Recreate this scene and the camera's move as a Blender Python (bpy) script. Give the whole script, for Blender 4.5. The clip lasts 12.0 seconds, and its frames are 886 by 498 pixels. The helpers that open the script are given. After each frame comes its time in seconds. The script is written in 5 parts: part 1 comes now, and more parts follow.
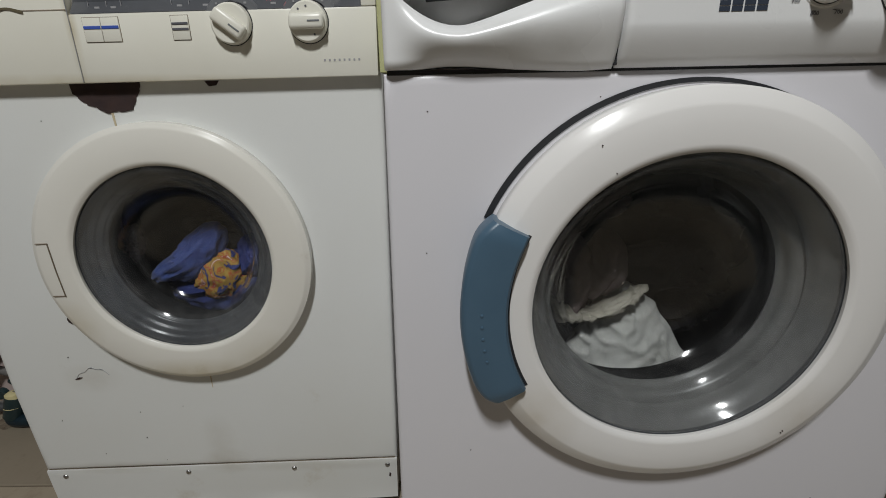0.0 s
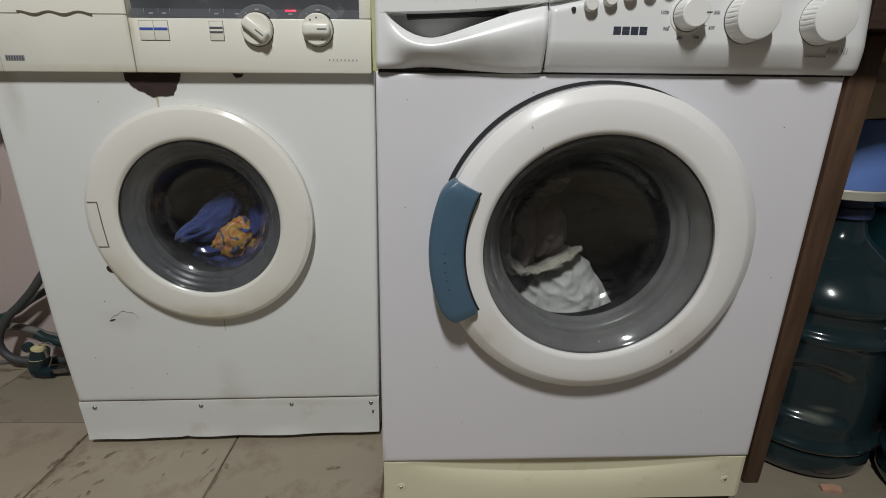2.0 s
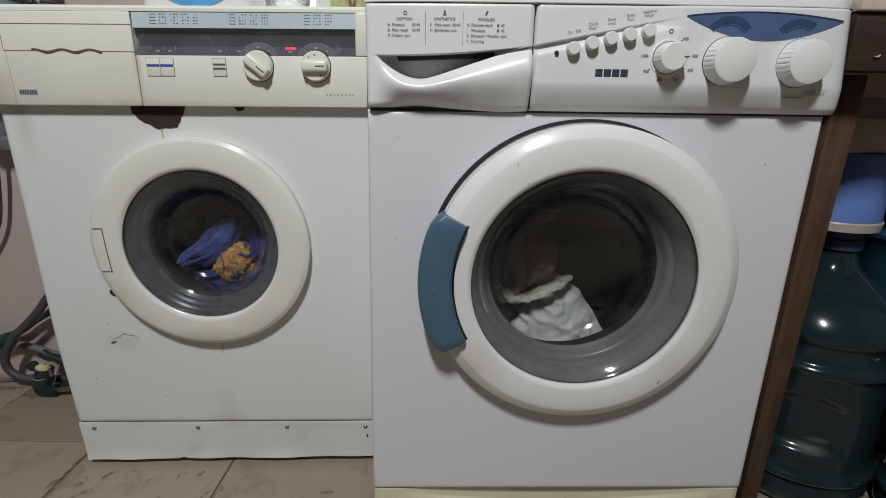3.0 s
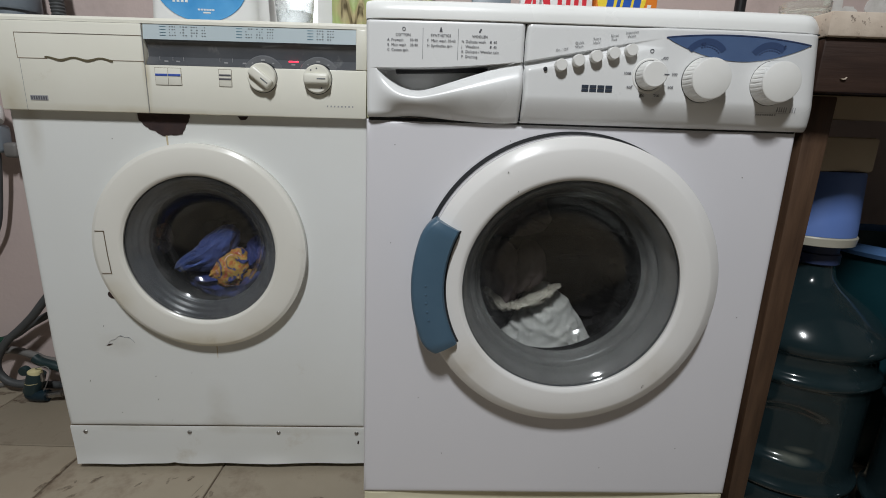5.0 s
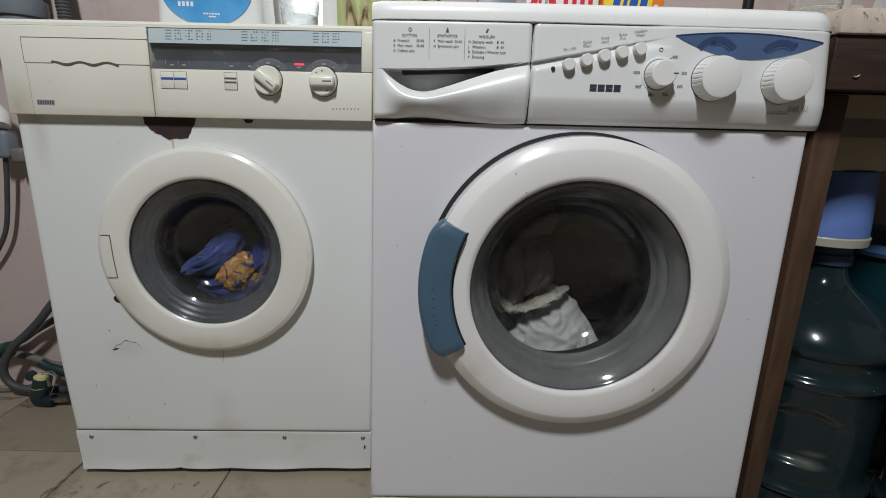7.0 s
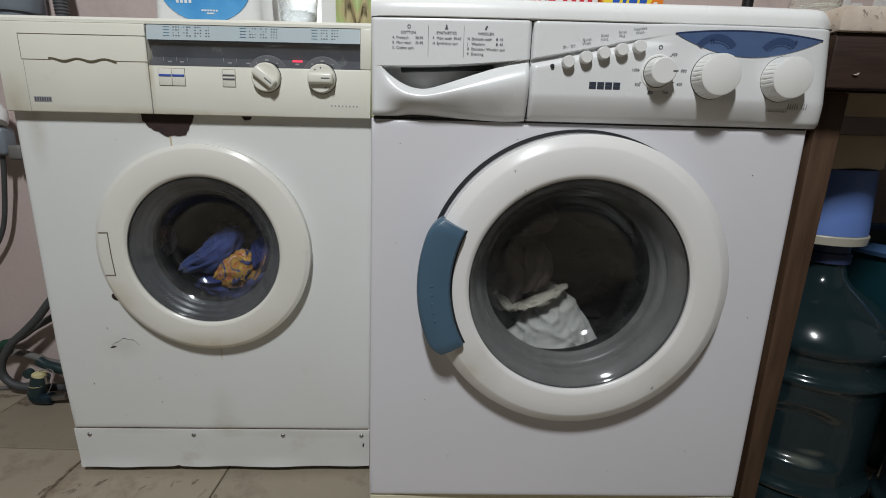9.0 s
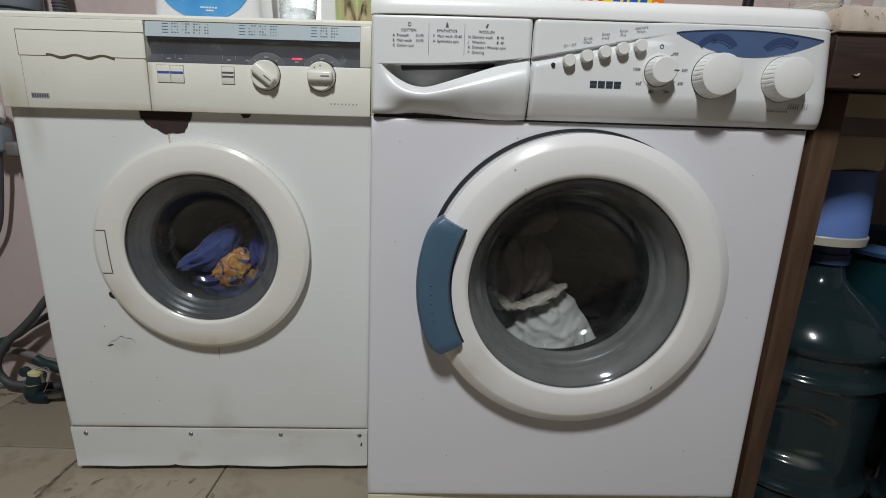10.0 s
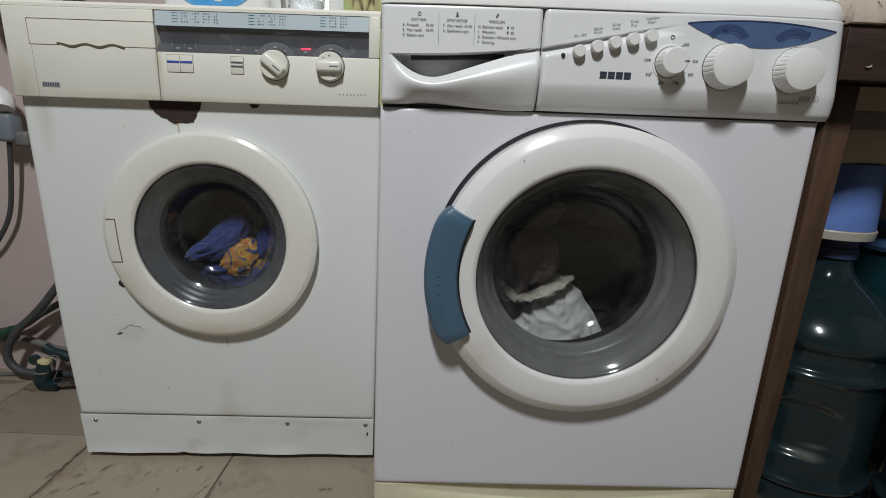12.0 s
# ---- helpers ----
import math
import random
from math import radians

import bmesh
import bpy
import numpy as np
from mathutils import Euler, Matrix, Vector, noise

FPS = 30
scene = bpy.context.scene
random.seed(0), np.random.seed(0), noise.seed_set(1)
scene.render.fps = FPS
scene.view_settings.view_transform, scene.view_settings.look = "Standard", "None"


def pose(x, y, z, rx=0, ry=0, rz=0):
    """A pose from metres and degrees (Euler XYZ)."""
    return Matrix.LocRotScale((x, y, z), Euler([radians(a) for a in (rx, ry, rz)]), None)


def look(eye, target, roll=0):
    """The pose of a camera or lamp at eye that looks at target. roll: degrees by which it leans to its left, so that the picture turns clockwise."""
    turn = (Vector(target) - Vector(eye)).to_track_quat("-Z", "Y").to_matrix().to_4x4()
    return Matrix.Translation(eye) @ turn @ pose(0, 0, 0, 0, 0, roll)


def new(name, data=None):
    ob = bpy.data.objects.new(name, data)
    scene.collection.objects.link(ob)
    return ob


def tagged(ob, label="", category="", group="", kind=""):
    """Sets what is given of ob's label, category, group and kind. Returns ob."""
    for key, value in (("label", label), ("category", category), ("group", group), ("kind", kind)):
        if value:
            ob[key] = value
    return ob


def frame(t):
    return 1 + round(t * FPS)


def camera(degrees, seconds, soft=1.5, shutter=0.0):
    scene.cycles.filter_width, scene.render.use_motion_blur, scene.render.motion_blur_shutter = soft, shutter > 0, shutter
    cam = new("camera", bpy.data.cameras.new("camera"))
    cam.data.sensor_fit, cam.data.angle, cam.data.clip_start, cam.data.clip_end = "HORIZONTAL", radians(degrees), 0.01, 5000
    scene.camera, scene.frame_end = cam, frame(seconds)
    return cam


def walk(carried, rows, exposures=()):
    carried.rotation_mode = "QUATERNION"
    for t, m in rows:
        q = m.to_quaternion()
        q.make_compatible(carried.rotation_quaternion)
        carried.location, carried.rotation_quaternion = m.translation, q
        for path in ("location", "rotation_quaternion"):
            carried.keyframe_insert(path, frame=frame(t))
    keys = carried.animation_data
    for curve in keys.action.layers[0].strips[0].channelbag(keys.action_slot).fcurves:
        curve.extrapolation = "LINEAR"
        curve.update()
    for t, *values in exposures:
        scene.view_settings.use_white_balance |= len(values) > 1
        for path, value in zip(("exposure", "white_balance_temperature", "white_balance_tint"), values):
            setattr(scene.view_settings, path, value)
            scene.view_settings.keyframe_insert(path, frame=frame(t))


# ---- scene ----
cam = camera(85.1, 12.0, 0.95)
PATH = [
    (0, (0.057, -0.467, 0.715), (0.036, 1.424, 0.064), -1.2),
    (0.5, (0.053, -0.458, 0.724), (0.055, 1.432, 0.07), 0.5),
    (1, (0.047, -0.456, 0.722), (0.078, 1.436, 0.074), 1.9),
    (1.2, (0.040, -0.465, 0.725), (0.082, 1.431, 0.0875), 2.0),
    (1.5, (0.032, -0.514, 0.735), (0.061, 1.388, 0.117), 1.4),
    (1.8, (0.055, -0.602, 0.708), (0.088, 1.296, 0.0786), 0.9),
    (2, (0.077, -0.641, 0.703), (0.107, 1.258, 0.074), 0.6),
    (2.5, (0.089, -0.637, 0.701), (0.096, 1.272, 0.103), 0.9),
    (3, (0.102, -0.652, 0.728), (0.1, 1.267, 0.163), 0.8),
    (5, (0.104, -0.684, 0.713), (0.125, 1.257, 0.231), 1.9),
    (5.5, (0.104, -0.681, 0.711), (0.126, 1.261, 0.233), 1.8),
    (6, (0.104, -0.68, 0.711), (0.115, 1.264, 0.238), 1.6),
    (6.5, (0.102, -0.68, 0.711), (0.103, 1.264, 0.242), 1.5),
    (7, (0.1, -0.678, 0.709), (0.103, 1.266, 0.242), 1.5),
    (9, (0.1, -0.677, 0.708), (0.108, 1.267, 0.234), 1.6),
    (9.5, (0.099, -0.676, 0.707), (0.11, 1.267, 0.234), 1.6),
    (10, (0.098, -0.675, 0.706), (0.114, 1.268, 0.232), 1.9),
    (10.5, (0.098, -0.676, 0.709), (0.098, 1.267, 0.235), 2.2),
    (11, (0.091, -0.685, 0.711), (0.09, 1.263, 0.258), 2.5),
    (11.5, (0.087, -0.682, 0.706), (0.092, 1.262, 0.234), 2.3),
    (12, (0.092, -0.679, 0.701), (0.094, 1.258, 0.204), 2.2),
]
walk(cam, [(t, look(eye, target, roll)) for t, eye, target, roll in PATH],
     exposures=[(0.0, -0.10, 6680, 10), (0.5, -0.06, 6800, 10), (1.5, -0.05, 6800, 10), (2.2, 0.08, 6650, 10), (3.0, 0.05, 6550, 10), (5.0, 0.04, 6500, 10), (12.0, 0.04, 6500, 10)])

# ---------------------------------------------------------------- light
world = bpy.data.worlds.new("world")
scene.world = world
world.use_nodes = True
world.node_tree.nodes["Background"].inputs[0].default_value = (0.6, 0.65, 0.7, 1)
world.node_tree.nodes["Background"].inputs[1].default_value = 0.02


def lamp(name, m, sx, sy, power, colour):
    data = bpy.data.lights.new(name, "AREA")
    data.shape, data.size, data.size_y = "RECTANGLE", sx, sy
    data.energy, data.color = power, colour
    ob = new(name, data)
    ob.matrix_world = m
    return ob


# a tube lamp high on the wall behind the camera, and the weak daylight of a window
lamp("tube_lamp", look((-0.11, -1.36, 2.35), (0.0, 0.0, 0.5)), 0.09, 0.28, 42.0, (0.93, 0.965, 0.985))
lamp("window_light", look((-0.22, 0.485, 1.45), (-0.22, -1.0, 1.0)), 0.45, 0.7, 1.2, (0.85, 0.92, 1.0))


# ---------------------------------------------------------------- materials
def mat(name, colour, rough=0.5, metal=0.0, second=None, scale=8.0, amount=0.5, bump=0.0, bump_scale=200.0,
        transmission=0.0, ior=1.45, coat=0.0, grime=None, grime_scale=3.0, grime_low=0.58, grime_high=0.8, stretch=(1, 1, 1), rough_var=0.08, emit=None, emit_power=0.0, sheen=0.0):
    m = bpy.data.materials.new(name)
    m.use_nodes = True
    n, l = m.node_tree.nodes, m.node_tree.links
    b = n["Principled BSDF"]
    b.inputs["Base Color"].default_value = (*colour, 1)
    b.inputs["Roughness"].default_value = rough
    b.inputs["Metallic"].default_value = metal
    b.inputs["IOR"].default_value = ior
    b.inputs["Transmission Weight"].default_value = transmission
    b.inputs["Coat Weight"].default_value = coat
    b.inputs["Coat Roughness"].default_value = 0.08
    b.inputs["Sheen Weight"].default_value = sheen
    tc = n.new("ShaderNodeTexCoord")
    mp = n.new("ShaderNodeMapping")
    mp.inputs["Scale"].default_value = stretch
    l.new(tc.outputs["Object"], mp.inputs[0])
    nz = n.new("ShaderNodeTexNoise")
    nz.inputs["Scale"].default_value, nz.inputs["Detail"].default_value = scale, 6
    l.new(mp.outputs[0], nz.inputs["Vector"])
    colour_out = None
    if second:
        ramp = n.new("ShaderNodeValToRGB")
        ramp.color_ramp.elements[0].position, ramp.color_ramp.elements[1].position = 0.5 - amount / 2, 0.5 + amount / 2
        ramp.color_ramp.elements[0].color, ramp.color_ramp.elements[1].color = (*colour, 1), (*second, 1)
        l.new(nz.outputs["Fac"], ramp.inputs[0])
        colour_out = ramp.outputs[0]
    if grime:
        g = n.new("ShaderNodeTexNoise")
        g.inputs["Scale"].default_value, g.inputs["Detail"].default_value, g.inputs["Roughness"].default_value = grime_scale, 9, 0.68
        l.new(tc.outputs["Object"], g.inputs["Vector"])
        gr = n.new("ShaderNodeMapRange")
        gr.inputs["From Min"].default_value, gr.inputs["From Max"].default_value = grime_low, grime_high
        l.new(g.outputs["Fac"], gr.inputs["Value"])
        mix = n.new("ShaderNodeMix")
        mix.data_type = "RGBA"
        l.new(gr.outputs[0], mix.inputs["Factor"])
        if colour_out:
            l.new(colour_out, mix.inputs["A"])
        else:
            mix.inputs["A"].default_value = (*colour, 1)
        mix.inputs["B"].default_value = (*grime, 1)
        colour_out = mix.outputs["Result"]
    if colour_out:
        l.new(colour_out, b.inputs["Base Color"])
    if rough_var:
        rr = n.new("ShaderNodeMapRange")
        rr.inputs["To Min"].default_value, rr.inputs["To Max"].default_value = max(0.02, rough - rough_var), min(1, rough + rough_var)
        l.new(nz.outputs["Fac"], rr.inputs["Value"])
        l.new(rr.outputs[0], b.inputs["Roughness"])
    if bump:
        bn = n.new("ShaderNodeTexNoise")
        bn.inputs["Scale"].default_value, bn.inputs["Detail"].default_value = bump_scale, 4
        l.new(mp.outputs[0], bn.inputs["Vector"])
        bu = n.new("ShaderNodeBump")
        bu.inputs["Strength"].default_value, bu.inputs["Distance"].default_value = bump, 0.002
        l.new(bn.outputs["Fac"], bu.inputs["Height"])
        l.new(bu.outputs[0], b.inputs["Normal"])
    if emit:
        b.inputs["Emission Color"].default_value = (*emit, 1)
        b.inputs["Emission Strength"].default_value = emit_power
    return m


ENAMEL = mat("white_enamel", (0.685, 0.672, 0.703), 0.32, second=(0.65, 0.64, 0.668), scale=2.5, bump=0.03, bump_scale=500, grime=(0.62, 0.6, 0.6), grime_scale=14, grime_low=0.68, grime_high=0.9)
LID = mat("white_lid_plastic", (0.90, 0.905, 0.89), 0.28, second=(0.79, 0.79, 0.77), scale=5, bump=0.03, bump_scale=700, grime=(0.6, 0.57, 0.5), grime_scale=20, grime_low=0.66, grime_high=0.9)
PANEL = mat("grey_white_plastic", (0.745, 0.75, 0.745), 0.28, second=(0.70, 0.70, 0.70), scale=5, bump=0.03, bump_scale=700, grime=(0.5, 0.48, 0.44), grime_scale=22, grime_low=0.66, grime_high=0.9)
RING = mat("ivory_door_plastic", (0.765, 0.748, 0.695), 0.22, ior=1.4, second=(0.73, 0.71, 0.65), scale=6, bump=0.02, bump_scale=600, grime=(0.55, 0.5, 0.42), grime_scale=18, grime_low=0.66, grime_high=0.9)
WHITE_RING = mat("greyish_white_door_plastic", (0.765, 0.75, 0.735), 0.24, ior=1.36, second=(0.735, 0.72, 0.70), scale=6, bump=0.02, bump_scale=600, grime=(0.55, 0.5, 0.44), grime_scale=20, grime_low=0.66, grime_high=0.9)
OLD_ENAMEL = mat("aged_white_enamel", (0.745, 0.76, 0.755), 0.36, second=(0.71, 0.715, 0.69), scale=3.5, bump=0.05, bump_scale=350, grime=(0.52, 0.47, 0.38), grime_scale=7, grime_low=0.62, grime_high=0.86)
CREAM = mat("yellowed_cream_plastic", (0.785, 0.77, 0.69), 0.32, second=(0.72, 0.70, 0.61), scale=6, bump=0.04, bump_scale=500, grime=(0.5, 0.43, 0.3), grime_scale=16, grime_low=0.64, grime_high=0.88)
PLINTH = mat("cream_plinth_plastic", (0.72, 0.68, 0.5), 0.36, second=(0.68, 0.64, 0.46), scale=7, bump=0.03, bump_scale=400, grime=(0.5, 0.45, 0.3), grime_scale=15)
YELLOWED = mat("yellowed_strip", (0.40, 0.41, 0.19), 0.5, second=(0.5, 0.5, 0.27), scale=40)
KNOB = mat("white_knob_plastic", (0.76, 0.755, 0.735), 0.33, second=(0.72, 0.71, 0.68), scale=30, bump=0.02, bump_scale=900)
SLATE = mat("slate_blue_plastic", (0.058, 0.112, 0.168), 0.36, second=(0.068, 0.126, 0.184), scale=20, bump=0.05, bump_scale=900)
BLUE_WINDOW = mat("blue_window_plastic", (0.068, 0.112, 0.225), 0.14, second=(0.085, 0.135, 0.255), scale=25, coat=0.4)
NAVY = mat("navy_print", (0.03, 0.045, 0.11), 0.4)
DIAL_BLUE = mat("dark_dial_print", (0.04, 0.066, 0.145), 0.3)
INK = mat("grey_ink", (0.10, 0.10, 0.115), 0.5, rough_var=0)
BADGE_INK = mat("blue_black_ink", (0.035, 0.045, 0.065), 0.45, rough_var=0)
PALE_INK = mat("pale_ink", (0.33, 0.33, 0.34), 0.5, rough_var=0)
MID_INK = mat("mid_grey_ink", (0.16, 0.17, 0.18), 0.5, rough_var=0)
TEAL_INK = mat("teal_ink", (0.10, 0.22, 0.29), 0.5, rough_var=0)
BLUE_INK = mat("blue_ink", (0.05, 0.10, 0.42), 0.5, rough_var=0)
# near black for gaps and seams, and for shade drawn as dark strips
DARK_GAP = mat("gap_black", (0.02, 0.021, 0.024), 0.55)
RUBBER = mat("grey_rubber_gasket", (0.040, 0.043, 0.048), 0.28, second=(0.060, 0.063, 0.069), scale=12, bump=0.1, bump_scale=90, grime=(0.075, 0.076, 0.078), grime_scale=25, grime_low=0.58, grime_high=0.85)
DRUM = mat("drum_steel", (0.04, 0.04, 0.043), 0.36, 0.8, second=(0.065, 0.065, 0.068), scale=20)
GASKET = mat("dusty_grey_rubber", (0.095, 0.094, 0.090), 0.30, second=(0.13, 0.129, 0.124), scale=10, bump=0.12, bump_scale=120, grime=(0.19, 0.188, 0.18), grime_scale=22, grime_low=0.5, grime_high=0.8)
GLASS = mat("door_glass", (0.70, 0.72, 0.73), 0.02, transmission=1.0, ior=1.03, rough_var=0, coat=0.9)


def soap_and_haze(m, film, wall):
    """A thin film of dried soap and dust on glass, thicker and speckled on the side wall of the bowl; it also paints
    the glass's haze and grey sheen.
    """
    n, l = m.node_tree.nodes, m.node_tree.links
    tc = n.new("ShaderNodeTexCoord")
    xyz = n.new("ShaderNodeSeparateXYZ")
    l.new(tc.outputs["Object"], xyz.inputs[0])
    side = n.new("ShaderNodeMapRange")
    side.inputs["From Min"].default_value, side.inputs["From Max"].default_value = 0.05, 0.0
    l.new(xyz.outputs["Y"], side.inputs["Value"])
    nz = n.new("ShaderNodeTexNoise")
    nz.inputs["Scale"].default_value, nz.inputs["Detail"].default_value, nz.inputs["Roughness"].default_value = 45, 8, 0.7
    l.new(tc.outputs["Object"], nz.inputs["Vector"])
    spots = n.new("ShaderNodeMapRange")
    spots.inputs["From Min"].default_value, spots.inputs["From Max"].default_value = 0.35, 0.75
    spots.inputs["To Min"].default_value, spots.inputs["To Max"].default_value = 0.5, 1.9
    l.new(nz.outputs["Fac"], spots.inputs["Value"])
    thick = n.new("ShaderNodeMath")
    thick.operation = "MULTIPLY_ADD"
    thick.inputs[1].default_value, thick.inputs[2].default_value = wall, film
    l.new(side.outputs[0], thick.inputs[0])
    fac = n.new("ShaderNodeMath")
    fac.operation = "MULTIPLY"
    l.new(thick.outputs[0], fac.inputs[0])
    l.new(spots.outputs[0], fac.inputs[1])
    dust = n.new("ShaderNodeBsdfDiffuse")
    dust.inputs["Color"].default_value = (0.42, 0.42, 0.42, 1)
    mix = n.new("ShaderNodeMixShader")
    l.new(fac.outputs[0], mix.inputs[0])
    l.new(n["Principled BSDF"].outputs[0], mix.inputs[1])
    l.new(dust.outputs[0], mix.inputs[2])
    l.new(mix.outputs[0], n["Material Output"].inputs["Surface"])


# soap residue, plus a painted haze that lifts the dark of the drum
soap_and_haze(GLASS, 0.005, 0.045)
CHROME = mat("screw_steel", (0.5, 0.5, 0.5), 0.3, 1.0, second=(0.3, 0.28, 0.26), scale=300)
RUST = mat("dark_rust_undercoat", (0.028, 0.017, 0.018), 0.7, second=(0.045, 0.024, 0.02), scale=60, bump=0.3, bump_scale=150)
STAIN = mat("rust_stain", (0.52, 0.44, 0.30), 0.5)
SMOKE = mat("smoked_display_plastic", (0.07, 0.074, 0.083), 0.16, coat=0.5, second=(0.115, 0.119, 0.128), scale=12, bump=0.03, grime=(0.2, 0.2, 0.2), grime_scale=30)
ARC_GREY = mat("smoky_grey_dial_arc", (0.13, 0.135, 0.145), 0.3, second=(0.17, 0.175, 0.185), scale=30)
# top of the smoked cover; the lamp's reflection is put into this pale colour
LABEL_BLUE = mat("label_strip_painted_sheen", (0.45, 0.53, 0.56), 0.32, second=(0.5, 0.57, 0.6), scale=10)
LED = mat("red_lamp", (0.6, 0.02, 0.04), 0.3, emit=(1.0, 0.03, 0.07), emit_power=2.2, rough_var=0)
WALL = mat("pinkish_plaster", (0.50, 0.405, 0.385), 0.75, second=(0.56, 0.46, 0.43), scale=4, bump=0.35, bump_scale=70, grime=(0.34, 0.27, 0.25), grime_scale=5, grime_low=0.56, grime_high=0.85)
# for the added, unseen room sides: dark so that little fill light bounces back
UNSEEN_ROOM = mat("dark_unseen_room", (0.18, 0.173, 0.166), 0.85, second=(0.21, 0.203, 0.196), scale=3, bump=0.2, bump_scale=60)
TILE = mat("dirty_beige_tile", (0.32, 0.27, 0.2), 0.42, second=(0.39, 0.335, 0.255), scale=9, amount=0.6, bump=0.12, bump_scale=120, grime=(0.15, 0.10, 0.065), grime_scale=9, grime_low=0.52, grime_high=0.80, rough_var=0.15)
GROUT = mat("dark_grout", (0.085, 0.06, 0.042), 0.8, second=(0.25, 0.2, 0.145), scale=11, amount=0.3)
DIRT = mat("brown_dirt", (0.085, 0.045, 0.03), 0.8, second=(0.16, 0.10, 0.065), scale=120, bump=0.5, bump_scale=200)
WOOD = mat("old_brown_wood", (0.05, 0.027, 0.016), 0.5, second=(0.11, 0.062, 0.036), scale=16, amount=0.5, stretch=(5, 5, 0.5), bump=0.3, bump_scale=60, grime=(0.04, 0.025, 0.02), grime_scale=8)
WOOD_DARK = mat("dark_brown_board", (0.024, 0.013, 0.010), 0.5, second=(0.046, 0.025, 0.018), scale=14, amount=0.4, stretch=(0.5, 5, 5), bump=0.25, bump_scale=50)
CHIPBOARD = mat("worn_chipboard", (0.50, 0.41, 0.33), 0.65, second=(0.62, 0.53, 0.44), scale=35, bump=0.4, bump_scale=120, grime=(0.10, 0.065, 0.05), grime_scale=60, grime_low=0.58, grime_high=0.63)
BOTTLE = mat("blue_green_bottle_plastic", (0.011, 0.022, 0.026), 0.17, transmission=0.1, ior=1.25, coat=0.5, second=(0.017, 0.031, 0.035), scale=8, bump=0.08, bump_scale=25)
BLUE_PLASTIC = mat("blue_plastic", (0.115, 0.20, 0.50), 0.42, second=(0.135, 0.225, 0.53), scale=12, bump=0.03, bump_scale=200)
TUB_BLUE = mat("tub_rim_blue", (0.09, 0.19, 0.40), 0.4, second=(0.1, 0.21, 0.42), scale=15)
TEAL = mat("teal_plastic", (0.009, 0.05, 0.064), 0.4, second=(0.012, 0.058, 0.072), scale=9)
OFFWHITE = mat("offwhite_plastic", (0.45, 0.43, 0.36), 0.4, second=(0.4, 0.38, 0.31), scale=14)
BEIGE = mat("beige_cardboard", (0.42, 0.35, 0.26), 0.7, second=(0.48, 0.4, 0.3), scale=12)
HOSE = mat("grey_hose_plastic", (0.052, 0.055, 0.057), 0.55, second=(0.074, 0.078, 0.08), scale=20, bump=0.05)
VALVE_DARK = mat("green_black_metal", (0.012, 0.028, 0.032), 0.4, second=(0.02, 0.04, 0.042), scale=30, bump=0.1)
HOSE_LIGHT = mat("light_grey_pipe", (0.15, 0.145, 0.14), 0.5, second=(0.19, 0.18, 0.17), scale=20)
PIPE_BLUE = mat("blue_grey_pipe", (0.17, 0.2, 0.235), 0.4, second=(0.2, 0.23, 0.26), scale=14)
VALVE_BLUE = mat("dark_blue_valve", (0.006, 0.016, 0.024), 0.4, second=(0.01, 0.026, 0.036), scale=40)
GREEN = mat("dark_green_handle", (0.02, 0.07, 0.045), 0.4)
YELLOW = mat("pale_yellow_collar", (0.62, 0.55, 0.3), 0.5)
WHITE = mat("white_plastic", (0.78, 0.78, 0.77), 0.36, second=(0.74, 0.735, 0.72), scale=10, bump=0.02)
SKY_BLUE = mat("sky_blue_label", (0.07, 0.30, 0.62), 0.25, second=(0.12, 0.38, 0.70), scale=16, amount=0.3)
DEEP_BLUE = mat("deep_blue_print", (0.03, 0.10, 0.42), 0.3)
RED = mat("red_print", (0.62, 0.03, 0.045), 0.4)
ORANGE = mat("orange_print", (0.75, 0.22, 0.03), 0.4)
YELLOW_PRINT = mat("yellow_print", (0.8, 0.6, 0.05), 0.4)
GREEN_PRINT = mat("green_print", (0.08, 0.35, 0.12), 0.4)
BLACK = mat("black_plastic", (0.012, 0.012, 0.013), 0.35)
CLEAR = mat("clear_glass", (0.84, 0.85, 0.80), 0.08, transmission=0.9, ior=1.25, coat=0.8, rough_var=0)
FROST = mat("scratched_clear_plastic", (0.9, 0.92, 0.92), 0.25, transmission=0.85, ior=1.3, second=(0.8, 0.82, 0.82), scale=60, amount=0.3)
PLASTER = mat("bare_plaster", (0.74, 0.73, 0.71), 0.8, second=(0.58, 0.56, 0.53), scale=40, bump=0.3, bump_scale=200)
WHITE_CLOTH = mat("white_cotton", (0.52, 0.52, 0.495), 0.85, second=(0.45, 0.445, 0.41), scale=14, bump=0.35, bump_scale=260, sheen=0.2)
CREAM_CLOTH = mat("cream_cotton", (0.44, 0.415, 0.35), 0.85, second=(0.37, 0.34, 0.28), scale=20, bump=0.35, bump_scale=260)
BROWN_CLOTH = mat("taupe_cotton", (0.13, 0.10, 0.095), 0.9, second=(0.19, 0.15, 0.14), scale=12, bump=0.35, bump_scale=240)
BLACK_CLOTH = mat("black_cotton", (0.02, 0.019, 0.02), 0.9, second=(0.035, 0.03, 0.032), scale=20, bump=0.35, bump_scale=240)
BLUE_CLOTH = mat("blue_cotton", (0.045, 0.078, 0.25), 0.85, second=(0.022, 0.04, 0.15), scale=14, bump=0.3, bump_scale=260, sheen=0.2)
NAVY_CLOTH = mat("navy_cotton", (0.02, 0.028, 0.12), 0.9, second=(0.03, 0.045, 0.17), scale=14, bump=0.3, bump_scale=260)


